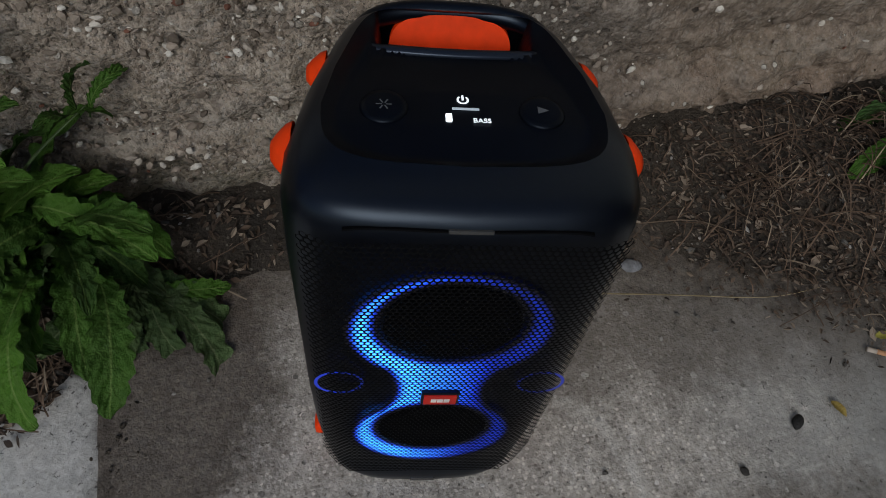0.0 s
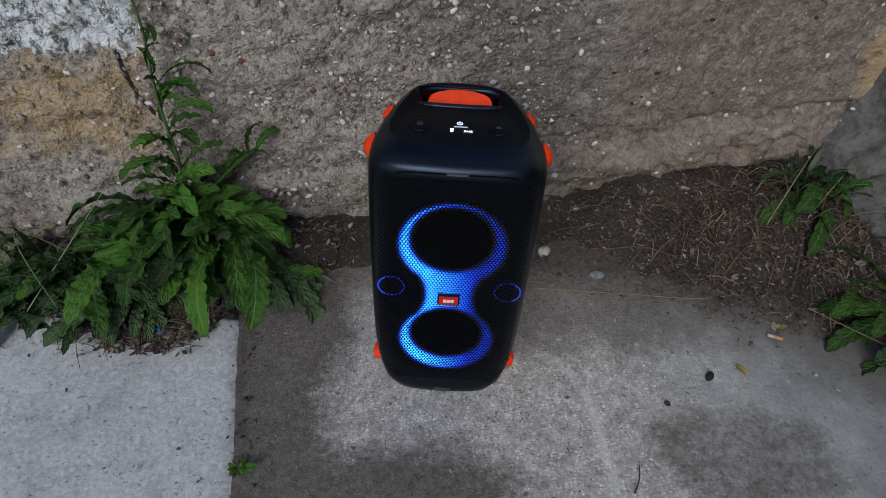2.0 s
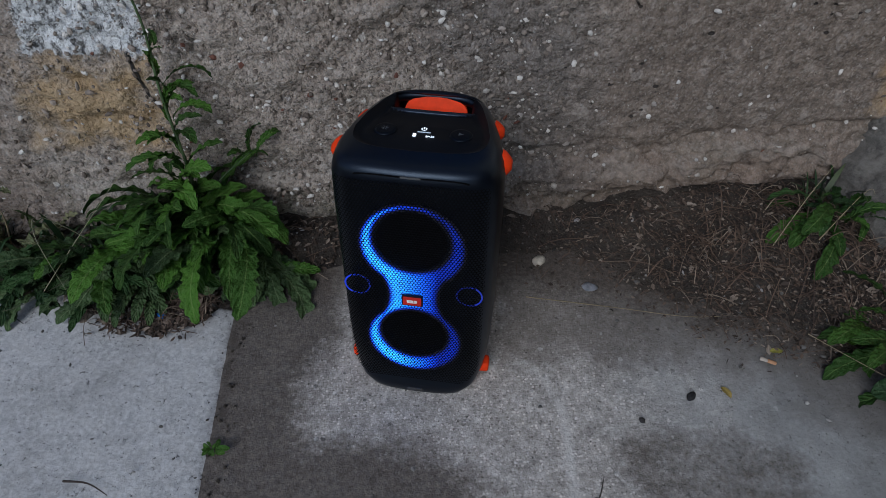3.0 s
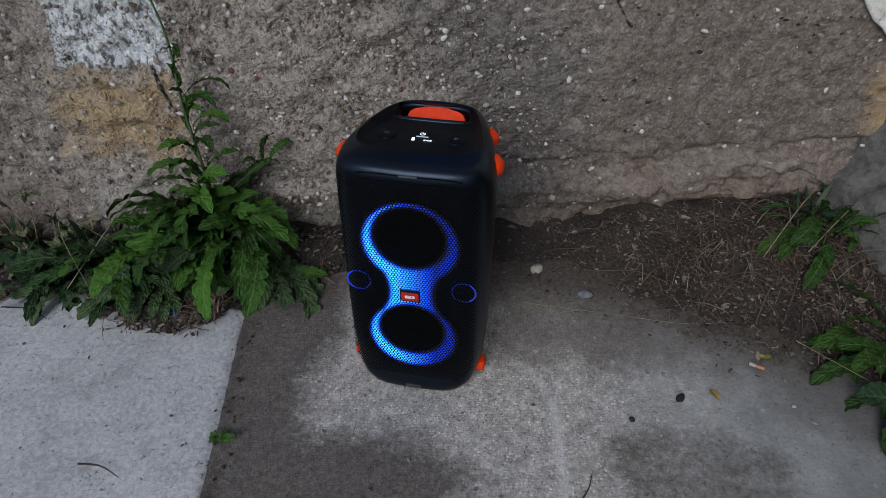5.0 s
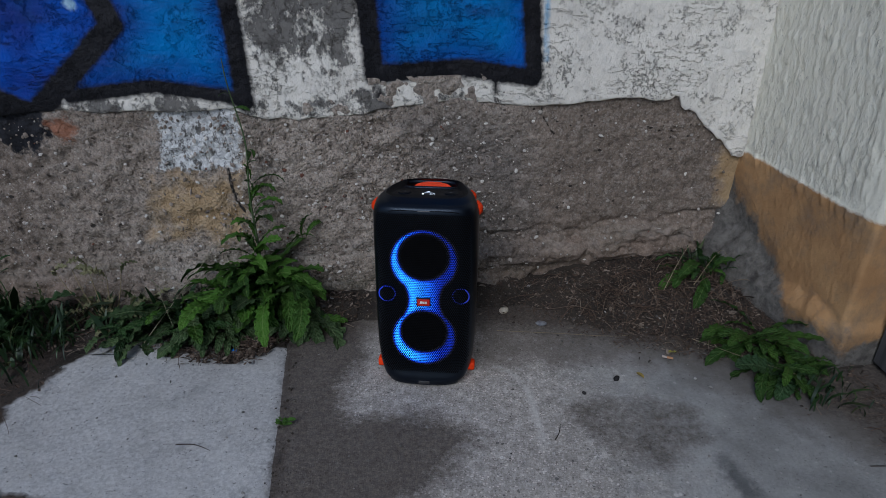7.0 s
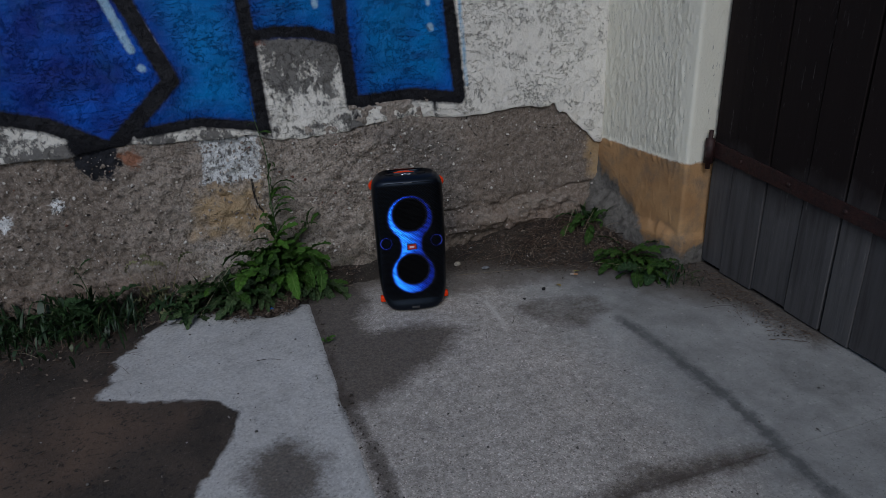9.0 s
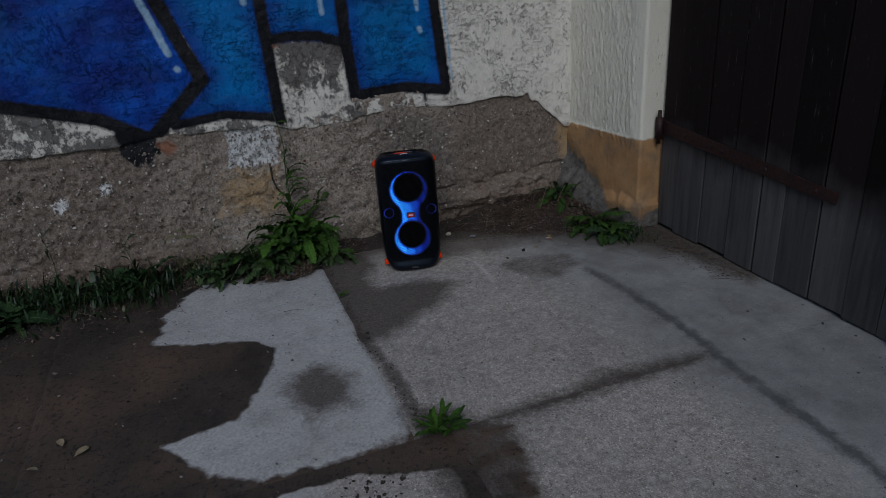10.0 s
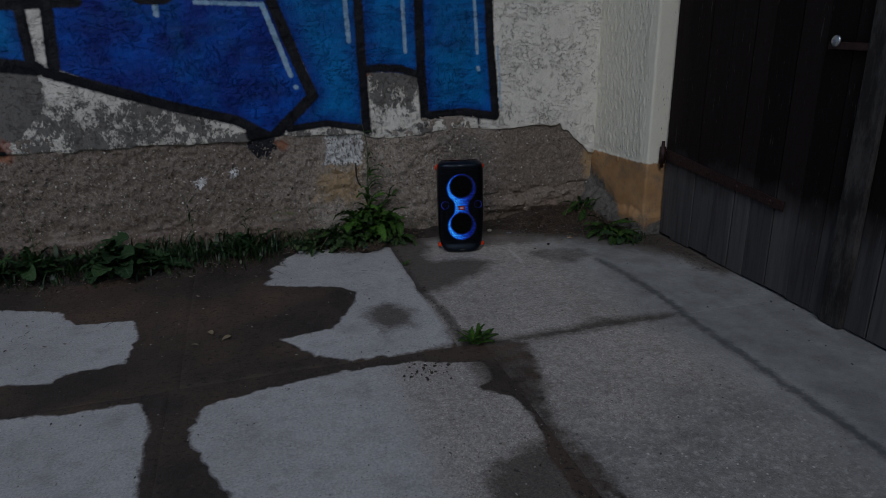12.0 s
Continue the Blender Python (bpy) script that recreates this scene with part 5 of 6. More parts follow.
    for ob in root.children:
        if ob.name.split(".")[0] in ("cabinet", "top_panel", "handle", "grip_lining", "grip_lip"):
            for v in ob.data.vertices:
                v.co.z -= 0.013 * min(1, max(0, (v.co.y + 0.01) / 0.11)) * min(1, max(0, (v.co.z - 0.43) / 0.05))
    return root


speaker = build_speaker()

# ---- weeds ----
def leaf_material(name, dark, light, rib, pale=0.0):
    n = Nodes(name, 0.5)
    r = n.random()
    c = n.mix(n.ramp(n.math("ADD", n.math("MULTIPLY", r, 0.75), n.math("MULTIPLY", n.noise(14, 3), 0.5)), 0.2, 1.0), dark, light)
    c = n.mix(n.math("MULTIPLY", n.ramp(n.noise(120, 4, 0.7, shift=6), 0.42, 0.60), 0.30), c, n.mix(0.5, c, rib))
    blot = n.ramp(n.noise(60, 6, 0.75, shift=3), 0.56, 0.70)
    c = n.mix(n.math("MULTIPLY", blot, 0.10 + pale), c, (0.22, 0.25, 0.18))
    across = n.math("ABSOLUTE", n.attr("across"))
    vein = n.math("SINE", n.math("ADD", n.math("MULTIPLY", n.attr("along"), 62.0), n.math("MULTIPLY", across, -11.0)))
    c = n.mix(n.math("MULTIPLY", n.ramp(vein, 0.65, 1.0), 0.05), c, rib)
    c = n.mix(n.math("MULTIPLY", n.ramp(across, 0.075, 0.030), 0.6), c, rib)
    h = n.math("ADD", n.math("MULTIPLY", n.noise(130, 5, 0.65), 1.0), n.math("MULTIPLY", vein, -0.09))
    return n.done(c, 0.5, h, 0.0065, Specular_IOR_Level=0.15)


GREEN = leaf_material("weed_leaf", (0.014, 0.042, 0.007), (0.064, 0.160, 0.017), (0.16, 0.24, 0.07))
DUSK = leaf_material("dark_weed_leaf", (0.009, 0.028, 0.009), (0.036, 0.086, 0.022), (0.11, 0.16, 0.07), 0.05)
MEADOW = leaf_material("dandelion_leaf", (0.012, 0.038, 0.006), (0.046, 0.112, 0.014), (0.13, 0.19, 0.06))
DOCKLEAF = leaf_material("dock_leaf", (0.012, 0.034, 0.012), (0.046, 0.098, 0.032), (0.11, 0.16, 0.08), 0.1)
FRESH = leaf_material("fresh_leaf", (0.04, 0.11, 0.013), (0.095, 0.22, 0.03), (0.24, 0.36, 0.12))
DUSTY = leaf_material("dusty_leaf", (0.022, 0.050, 0.015), (0.070, 0.118, 0.042), (0.18, 0.22, 0.11), 0.35)
WILTED = leaf_material("wilted_leaf", (0.13, 0.15, 0.07), (0.24, 0.23, 0.12), (0.28, 0.26, 0.16), 0.2)
STEM = plain("weed_stem", (0.06, 0.10, 0.035), 0.6, scale=60)
DRYSTEM = plain("dry_stem", (0.25, 0.20, 0.11), 0.8, scale=60)


def leaf_mesh(seed, width=0.32, lobes=6, droop=1.2, rise=0.6, fold=0.25, jag=0.45, wave=0.05, stalk=0.08, full=0.55):
    """A leaf one unit long that starts at the origin along +y, rises, and bends over; broadest at full, blunt, its edge toothed."""
    rng = random.Random(seed)
    rows, cols = 60, (-1.0, -0.72, -0.36, 0.0, 0.36, 0.72, 1.0)
    pitch = rise
    y = z = 0.0
    side, sway = rng.uniform(-0.14, 0.14), rng.uniform(-0.05, 0.05)
    verts, across, along = [], [], []
    ph, ph2, twist = rng.uniform(0, 6), rng.uniform(0, 6), rng.uniform(-0.35, 0.35)
    depth = {-1: [rng.uniform(0.45, 1.3) for _ in range(40)], 1: [rng.uniform(0.45, 1.3) for _ in range(40)]}
    for i in range(rows + 1):
        s = i / rows
        blade = max(0.0, (s - stalk) / (1 - stalk))
        grow = min(1.0, blade / full)
        w = width * 0.5 * (0.16 + 0.84 * math.sin(grow * math.pi / 2) ** 0.9) * max(0.0, 1 - max(0.0, (blade - full) / (1 - full)) ** 2.0) ** 0.6
        if blade == 0:
            w = 0.0
        for c in cols:
            p = s * lobes + (ph if c < 0 else ph2)
            tooth, which = p % 1.0, int(p) % 40
            cut = 1 - jag * depth[1 if c > 0 else -1][which] * (1 - tooth if tooth > 0.28 else tooth * 2.5) * (1.3 - 0.75 * blade)
            cut = max(0.22, cut)
            outer = max(0.0, (abs(c) - 0.36) / 0.64)
            reach = max(0.008, w * (1 - outer * (1 - cut)))
            crinkle = wave * (math.sin(s * 38 + (ph if c < 0 else ph2)) + 0.5 * math.sin(s * 61 + 2 * ph)) * abs(c) ** 1.5 * (w / width * 2)
            up = fold * abs(c) * reach + crinkle + 0.018 * noise.noise(Vector((c * 1.6 + seed, s * 9, 0))) * (1 if c else 0.3)
            up += twist * c * reach * s
            verts.append((c * reach + side * s * s + sway * math.sin(s * 5), y - up * math.sin(pitch), z + up * math.cos(pitch)))
            across.append(c)
            along.append(s)
        y += math.cos(pitch) / rows
        z += math.sin(pitch) / rows
        pitch -= droop / rows * (0.4 + 1.2 * s)
    faces = grid_faces(rows + 1, len(cols))
    me = bpy.data.meshes.new("leaf")
    me.from_pydata(verts, [], faces)
    me.polygons.foreach_set("use_smooth", [True] * len(me.polygons))
    for name, values in (("across", across), ("along", along)):
        at = me.attributes.new(name, "FLOAT", "POINT")
        at.data.foreach_set("value", values)
    return me


def leaf_set(material, seed, count=7, **shape):
    made = []
    for k in range(count):
        rng = random.Random(seed + k)
        sh = dict(shape)
        sh["droop"] = shape.get("droop", 1.2) * rng.uniform(0.7, 1.3)
        sh["rise"] = shape.get("rise", 0.6) * rng.uniform(0.6, 1.35)
        me = leaf_mesh(seed + k, **sh)
        me.materials.append(material)
        made.append(me)
    return made


BROAD = leaf_set(GREEN, 100, 11, width=0.23, lobes=13, droop=1.6, rise=0.75, jag=0.50, wave=0.016, fold=0.3, full=0.62)
BROAD_DUSTY = leaf_set(DUSTY, 120, 7, width=0.24, lobes=12, droop=1.5, rise=0.55, jag=0.40, wave=0.022, stalk=0.06, full=0.6)
UPRIGHT = leaf_set(GREEN, 140, 8, width=0.20, lobes=13, droop=1.9, rise=1.2, jag=0.50, wave=0.016, fold=0.4)
TOOTHED = leaf_set(DUSK, 160, 6, width=0.17, lobes=10, droop=1.3, rise=0.70, jag=0.60, wave=0.015, full=0.6)
SMALL = leaf_set(GREEN, 180, 6, width=0.17, lobes=8, droop=0.9, rise=0.95, jag=0.15, wave=0.01, full=0.6)
DANDELION = leaf_set(MEADOW, 280, 7, width=0.20, lobes=9, droop=1.3, rise=0.55, jag=0.45, wave=0.015, full=0.68)
SPROUT = leaf_set(FRESH, 240, 4, width=0.34, lobes=5, droop=0.9, rise=0.6, jag=0.08, wave=0.01, stalk=0.2)
DOCK = leaf_set(DOCKLEAF, 220, 7, width=0.42, lobes=10, droop=1.2, rise=0.75, jag=0.08, wave=0.025)
PALE = leaf_set(WILTED, 200, 5, width=0.28, lobes=7, droop=2.2, rise=0.9, jag=0.4, wave=0.05)


def leaf_on(plant, meshes, rng, where, azimuth, size, tilt=0.0):
    """Hangs one leaf on a plant. azimuth in degrees, 0 along +x; tilt raises it."""
    ob = new("leaf", rng.choice(meshes))
    ob.parent = plant
    ob.matrix_basis = pose(*where, 0, 0, azimuth - 90) @ pose(0, 0, 0, tilt, rng.uniform(-26, 26), 0) @ Matrix.Diagonal((size, size, size, 1))
    return ob


def stem_part(plant, points, radius, material, name="stem"):
    bm = bmesh.new()
    prev = None
    for k, p in enumerate(points):
        r = radius * (1 - 0.7 * k / max(1, len(points) - 1))
        ring = [bm.verts.new(Vector(p) + Vector((r * math.cos(q), r * math.sin(q), 0))) for q in (0, 1.26, 2.51, 3.77, 5.03)]
        if prev:
            for j in range(5):
                bm.faces.new((prev[j], prev[(j + 1) % 5], ring[(j + 1) % 5], ring[j]))
        prev = ring
    return part(name, bm, material, plant, "", True)


def curve_points(points, steps=6):
    """A smooth line through points."""
    pts = [Vector(p) for p in points]
    out = []
    for i in range(len(pts) - 1):
        p0, p1, p2, p3 = pts[max(0, i - 1)], pts[i], pts[i + 1], pts[min(len(pts) - 1, i + 2)]
        for k in range(steps):
            t = k / steps
            out.append(0.5 * (2 * p1 + (p2 - p0) * t + (2 * p0 - 5 * p1 + 4 * p2 - p3) * t * t + (3 * p1 - p0 - 3 * p2 + p3) * t**3))
    return out + [pts[-1]]


def rosette(label, x, y, meshes, count, size, seed, sector=(180, 360), tilt=(-12, 20), spread=0.03, group="weeds by the wall", z=None):
    base = float(soil_height(np.array(x), np.array(y))) if z is None else z
    plant = tagged(new("weed"), label, "weed", group)
    plant.location = (x, y, base)
    rng = random.Random(seed)
    for k in range(count):
        az = sector[0] + (sector[1] - sector[0]) * (k + rng.uniform(0, 1)) / count
        s = rng.uniform(*size)
        leaf_on(plant, meshes, rng, (rng.uniform(-spread, spread), rng.uniform(-spread, spread) * 0.6, rng.uniform(-0.005, 0.02)), az, s, rng.uniform(*tilt))
    return plant


# the large sow-thistle left of the loudspeaker, with its tall stalk
thistle = rosette("large leafy green sow-thistle growing from the foot of the wall", -0.55, -0.10, BROAD + BROAD + UPRIGHT[:3] + BROAD_DUSTY[:2], 84, (0.11, 0.25), 1, (165, 375), (-8, 36), 0.08)
rng = random.Random(5)
for k in range(13):
    leaf_on(thistle, UPRIGHT, rng, (rng.uniform(-0.05, 0.06), rng.uniform(-0.02, 0.04), rng.uniform(0.01, 0.06)), rng.uniform(185, 355), rng.uniform(0.16, 0.25), rng.uniform(-6, 16))
stem_part(thistle, curve_points([(0, 0, 0), (0.015, 0.03, 0.16), (0.010, 0.045, 0.36), (0.02, 0.05, 0.52), (-0.005, 0.055, 0.68), (-0.01, 0.050, 0.76)]), 0.0042, STEM, "stalk")
stem_part(thistle, curve_points([(0.01, 0.02, 0.08), (0.08, 0.03, 0.16), (0.16, 0.05, 0.22)]), 0.004, STEM, "stalk")
for where, az, size, tilt in (((0.01, 0.03, 0.12), 250, 0.19, 15), ((0.01, 0.035, 0.16), 320, 0.17, 12), ((0.01, 0.04, 0.20), 225, 0.15, 20), ((0.012, 0.045, 0.26), 300, 0.13, 15), ((0.014, 0.046, 0.30), 350, 0.12, 10),
                              ((0.015, 0.05, 0.36), 215, 0.08, 25), ((0.015, 0.05, 0.38), 5, 0.12, 10), ((0.015, 0.05, 0.34), 330, 0.12, 20), ((0.02, 0.05, 0.50), 320, 0.05, -20), ((0.0, 0.05, 0.62), 330, 0.06, -10), ((0.0, 0.05, 0.66), 200, 0.04, 0),
                              ((0.10, 0.04, 0.17), 350, 0.11, 10), ((0.15, 0.05, 0.20), 320, 0.10, 30), ((0.16, 0.05, 0.20), 60, 0.09, 30), ((0.13, 0.05, 0.19), 230, 0.08, 25), ((0.01, 0.03, 0.14), 200, 0.13, 15), ((0.01, 0.03, 0.18), 345, 0.13, 15), ((0.012, 0.046, 0.33), 20, 0.10, 35), ((0.012, 0.046, 0.40), 150, 0.07, 40), ((0.012, 0.046, 0.42), 340, 0.07, 30), ((0.018, 0.05, 0.46), 250, 0.06, 30)):
    leaf_on(thistle, UPRIGHT if tilt > 15 else BROAD, rng, where, az, size, tilt)
for dx, az, size in ((-0.02, 262, 0.25), (0.05, 275, 0.23), (0.11, 285, 0.24), (-0.12, 245, 0.22)):
    leaf_on(thistle, BROAD, rng, (dx, -0.06, 0.05), az, size, 0)
for k in range(10):
    h = 0.08 + 0.026 * k
    leaf_on(thistle, UPRIGHT, rng, (0.010, 0.03 + 0.002 * k, h), 200 + 137 * k % 160, 0.155 - 0.006 * k, rng.uniform(12, 30))
rosette("dusty drooping green weed beside the sow-thistle", -0.76, -0.13, TOOTHED[:3] + BROAD_DUSTY[:4] + BROAD[:3], 34, (0.10, 0.21), 2, (190, 350), (-5, 35), 0.05)
rosette("low dusty weed close to the loudspeaker", -0.42, -0.14, BROAD_DUSTY + BROAD[:2], 24, (0.12, 0.21), 3, (195, 350), (-20, 0), 0.04)
rosette("dusty grey-green weed spreading over the slab's edge", -0.70, -0.20, BROAD_DUSTY + TOOTHED[:2], 22, (0.09, 0.17), 26, (185, 345), (-18, 14), 0.06)
rosette("low dusty weed among dry stalks", -0.90, -0.17, BROAD_DUSTY + TOOTHED + PALE[:1], 26, (0.07, 0.16), 27, (165, 350), (-10, 25), 0.06)
rosette("half-withered pale weed at the foot of the wall", -0.92, -0.06, PALE + BROAD_DUSTY[:2], 14, (0.06, 0.12), 28, (180, 360), (0, 50), 0.05)
rosette("small toothed weed among the litter", -0.90, -0.13, TOOTHED + BROAD_DUSTY[:2], 12, (0.07, 0.13), 4, (140, 340), (-10, 15), 0.04)
wilt = rosette("pale wilted weed against the wall", -1.03, -0.07, PALE, 9, (0.07, 0.13), 6, (180, 360), (0, 40), 0.05)
for k in range(5):
    a = -0.10 + 0.05 * k
    stem_part(wilt, curve_points([(a * 0.3, 0, 0), (a * 0.7, -0.02, 0.10), (a, -0.01 - 0.01 * k, 0.17 + 0.02 * (k % 3))]), 0.0025, DRYSTEM)
    leaf_on(wilt, PALE, rng, (a, -0.01 - 0.01 * k, 0.16 + 0.02 * (k % 3)), rng.uniform(180, 360), rng.uniform(0.06, 0.10), 10)

# weeds further along the wall
rosette("broad-leaved dark green dock by the wall", -1.98, -0.20, DOCK, 40, (0.16, 0.29), 7, (150, 390), (-10, 38), 0.07)
rosette("leafy dock seedling by the wall", -1.80, -0.26, DOCK + BROAD_DUSTY[:1], 16, (0.10, 0.20), 8, (170, 370), (-10, 20), 0.04)
for k, (x, y, count, size, seed) in enumerate([(-1.30, -0.14, 40, (0.08, 0.19), 9), (-1.44, -0.18, 22, (0.05, 0.12), 10), (-1.60, -0.17, 18, (0.05, 0.12), 11), (-1.14, -0.15, 14, (0.04, 0.09), 12), (-2.24, -0.19, 18, (0.05, 0.13), 13),
                                               (-2.42, -0.18, 40, (0.08, 0.20), 14), (-2.62, -0.20, 36, (0.09, 0.20), 15), (-2.85, -0.20, 30, (0.08, 0.18), 16), (-3.1, -0.2, 24, (0.08, 0.2), 17)]):
    herb = rosette("low tangled green herb along the wall", x, y, TOOTHED + DOCK[:2], count, size, seed, (140, 400), (-5, 50), 0.08)
    rr = random.Random(seed + 50)
    if k in (0, 2, 5, 6, 8):
        top = {0: 0.24, 2: 0.36, 5: 0.38, 6: 0.30, 8: 0.35}[k]
        stem_part(herb, curve_points([(0, 0.03, 0), (0.02, 0.05, top * 0.5), (-0.01, 0.06, top)]), 0.003, STEM)
        for j in range(10):
            h = top * (0.25 + 0.75 * j / 10)
            leaf_on(herb, TOOTHED, rr, (0.01, 0.05, h), rr.uniform(150, 390), rr.uniform(0.03, 0.08), rr.uniform(0, 40))

def ground_cover(label, count, place, height, seed, material, width=0.16):
    """Low herbs nobody could count: narrow leaves springing from the soil in all directions."""
    rng = random.Random(seed)
    verts, faces, across, along = [], [], [], []
    for _ in range(count):
        x, y = place(rng)
        z0 = ground_at(x, y)
        h, a = rng.uniform(*height), rng.uniform(0, 2 * math.pi)
        dx, dy, lean = math.cos(a), math.sin(a), rng.uniform(0.15, 0.9)
        w = h * width * rng.uniform(0.5, 1.4)
        k = len(verts)
        for i in range(5):
            s = i / 4
            out, up = h * lean * s * s, h * (s - 0.45 * lean * s * s)
            ww = w * (0.25 + 1.5 * s) * (1 - s) ** 0.6 + 0.0006
            px, py = x + dx * out, min(y + dy * out, -0.012)
            for c in (-1, 1):
                verts.append((px - dy * ww * c, min(py + dx * ww * c, -0.01), z0 + up))
                across.append(c)
                along.append(s)
        faces += [(k + 2 * i, k + 2 * i + 1, k + 2 * i + 3, k + 2 * i + 2) for i in range(4)]
    ob = mesh_object("ground_cover", verts, faces, material, True)
    attribute(ob, "across", across)
    attribute(ob, "along", along)
    return tagged(ob, label, "weeds", kind="stuff")


def far_strip(rng):
    x = rng.uniform(-3.35, -1.12)
    return x, min(-0.02, -0.16 + 0.09 * rng.gauss(0, 1))


def cover_material():
    n = Nodes("herb_cover", 0.5)
    c = n.mix(n.island(), (0.006, 0.020, 0.006), (0.028, 0.068, 0.016))
    c = n.mix(n.math("MULTIPLY", n.ramp(n.island(), 0.88, 0.97), 0.6), c, (0.09, 0.085, 0.035))
    return n.done(c, 0.5)


COVER = cover_material()

# weeds by the gate's jamb, in the joint and beside the slab
rosette("green dandelion by the foot of the jamb", 0.93, -0.44, DANDELION, 26, (0.11, 0.22), 20, (130, 350), (-15, 30), 0.05, z=0.012)
rosette("green dandelion flat on the concrete", 0.93, -0.57, DANDELION + DOCK[:2], 18, (0.10, 0.18), 21, (170, 350), (-20, 15), 0.04, z=0.006)
rosette("broad-leaved green weed lying over the litter under the ledge", 0.91, -0.11, DANDELION + TOOTHED[:2], 10, (0.12, 0.22), 22, (172, 262), (-8, 14), 0.03)
rosette("green tuft in the wall's corner", 0.94, -0.13, UPRIGHT + TOOTHED, 12, (0.07, 0.14), 23, (150, 380), (10, 45), 0.04)
rosette("small plant growing from the crossing of the joints", -0.375, -1.635, SMALL, 40, (0.045, 0.11), 24, (0, 360), (-35, 25), 0.03, "weeds in the joints", 0.0)
rosette("tiny sprout at the slab's edge", -0.447, -0.60, SPROUT, 10, (0.016, 0.036), 25, (0, 360), (0, 45), 0.008, "weeds in the joints", -0.004)


# ---- litter ----
def litter_material(name, a, b, c):
    n = Nodes(name, 0.85)
    i = n.island()
    col = n.mix(n.ramp(i, 0.0, 0.6), a, b)
    col = n.mix(n.ramp(i, 0.75, 0.95), col, c)
    return n.done(n.mix(n.ramp(n.noise(90), 0.3, 0.7), n.mix(0.35, col, (0.03, 0.025, 0.02)), col), 0.85)


LITTER = litter_material("leaf_litter", (0.026, 0.018, 0.013), (0.115, 0.078, 0.054), (0.32, 0.26, 0.20))
STRAW = litter_material("dry_straw", (0.050, 0.030, 0.020), (0.16, 0.105, 0.070), (0.29, 0.23, 0.165))
GRIT = litter_material("grit", (0.035, 0.032, 0.028), (0.16, 0.15, 0.135), (0.45, 0.43, 0.40))
PEBBLES = litter_material("wall_pebbles", (0.11, 0.085, 0.065), (0.36, 0.30, 0.245), (0.80, 0.76, 0.69))


def ground_at(x, y):
    s = float(soil_height(np.array(x), np.array(y))) if y > -0.75 else -0.01
    top = 0.012 if -1.58 < x < -0.47 else 0.002
    inside = y < (-0.16 if x < -0.45 else -0.05) and x < 1.2
    return max(s, top if inside else s)


def scatter_flakes(name, label, count, place, size, seed, material):
    rng = random.Random(seed)
    verts, faces = [], []
    for _ in range(count):
        x, y = place(rng)
        z = ground_at(x, y) + rng.uniform(0.001, 0.010)
        l = rng.uniform(*size)
        w = l * rng.uniform(0.14, 0.6)
        m = pose(x, y, z, rng.uniform(-28, 28), rng.uniform(-28, 28), rng.uniform(0, 360))
        curl = rng.uniform(-0.3, 0.5) * l
        k = len(verts)
        for px, py, pz in ((-0.5, 0, 0), (-0.15, 0.5, curl), (0.2, 0.42, curl), (0.5, 0.05, 0.1 * curl), (0.15, -0.5, curl * 0.8), (-0.2, -0.4, curl * 0.7), (0, 0, -0.1 * curl)):
            verts.append(tuple(m @ Vector((px * l, py * w, pz * 0.5))))
        faces += [(k + a, k + b, k + 6) for a, b in ((0, 1), (1, 2), (2, 3), (3, 4), (4, 5), (5, 0))]
    return tagged(mesh_object(name, verts, faces, material), label, "litter", kind="stuff")


def scatter_straws(name, label, count, place, size, seed, material, lift=0.02, girth=0.0009):
    rng = random.Random(seed)
    verts, faces = [], []
    for _ in range(count):
        x, y = place(rng)
        a, l = rng.uniform(0, 2 * math.pi), rng.uniform(*size)
        dx, dy, bend, up = math.cos(a), math.sin(a), rng.uniform(-0.06, 0.06) * l, rng.uniform(0, lift)
        start = len(verts)
        r = girth * rng.uniform(0.6, 1.5)
        for i in range(6):
            s = i / 5 - 0.5
            px, py = x + dx * l * s - dy * bend * (s * s * 4 - 0.5), y + dy * l * s + dx * bend * (s * s * 4 - 0.5)
            py = min(py, -0.02)
            pz = ground_at(px, py) + 0.004 + up * (1 - 3.2 * s * s) + rng.uniform(0, 0.003)
            for q in (0.5, 2.6, 4.7):
                verts.append((px - dy * r * math.cos(q), py + dx * r * math.cos(q), pz + r * math.sin(q)))
        for i in range(5):
            for j in range(3):
                p, q = start + 3 * i + j, start + 3 * i + (j + 1) % 3
                faces.append((p, q, q + 3, p + 3))
    return tagged(mesh_object(name, verts, faces, material), label, "litter", kind="stuff")


def right_bed(rng):
    while True:
        x, y = rng.uniform(0.10, 1.02), rng.uniform(-0.50, -0.02)
        if y > soil_edge(x) - 0.02 + 0.06 * rng.gauss(0, 1) and rng.random() < 0.25 + 0.75 * min(1, max(0, (x - 0.1) / 0.5)):
            return x, y


def straw_heap(rng):
    return min(1.0, 0.74 + 0.13 * rng.gauss(0, 1)), min(-0.03, -0.17 + 0.075 * rng.gauss(0, 1))


def left_bed(rng):
    while True:
        x, y = rng.uniform(-1.25, -0.20), rng.uniform(-0.46, -0.03)
        if y > float(soil_edge(x)) + 0.022 * rng.gauss(0, 1):
            return x, y


def far_bed(rng):
    return rng.uniform(-3.3, -1.15), min(-0.03, -0.25 + 0.11 * rng.gauss(0, 1))


def anywhere(rng):
    return rng.uniform(-2.6, 1.18), -0.3 - 2.6 * rng.random() ** 1.3


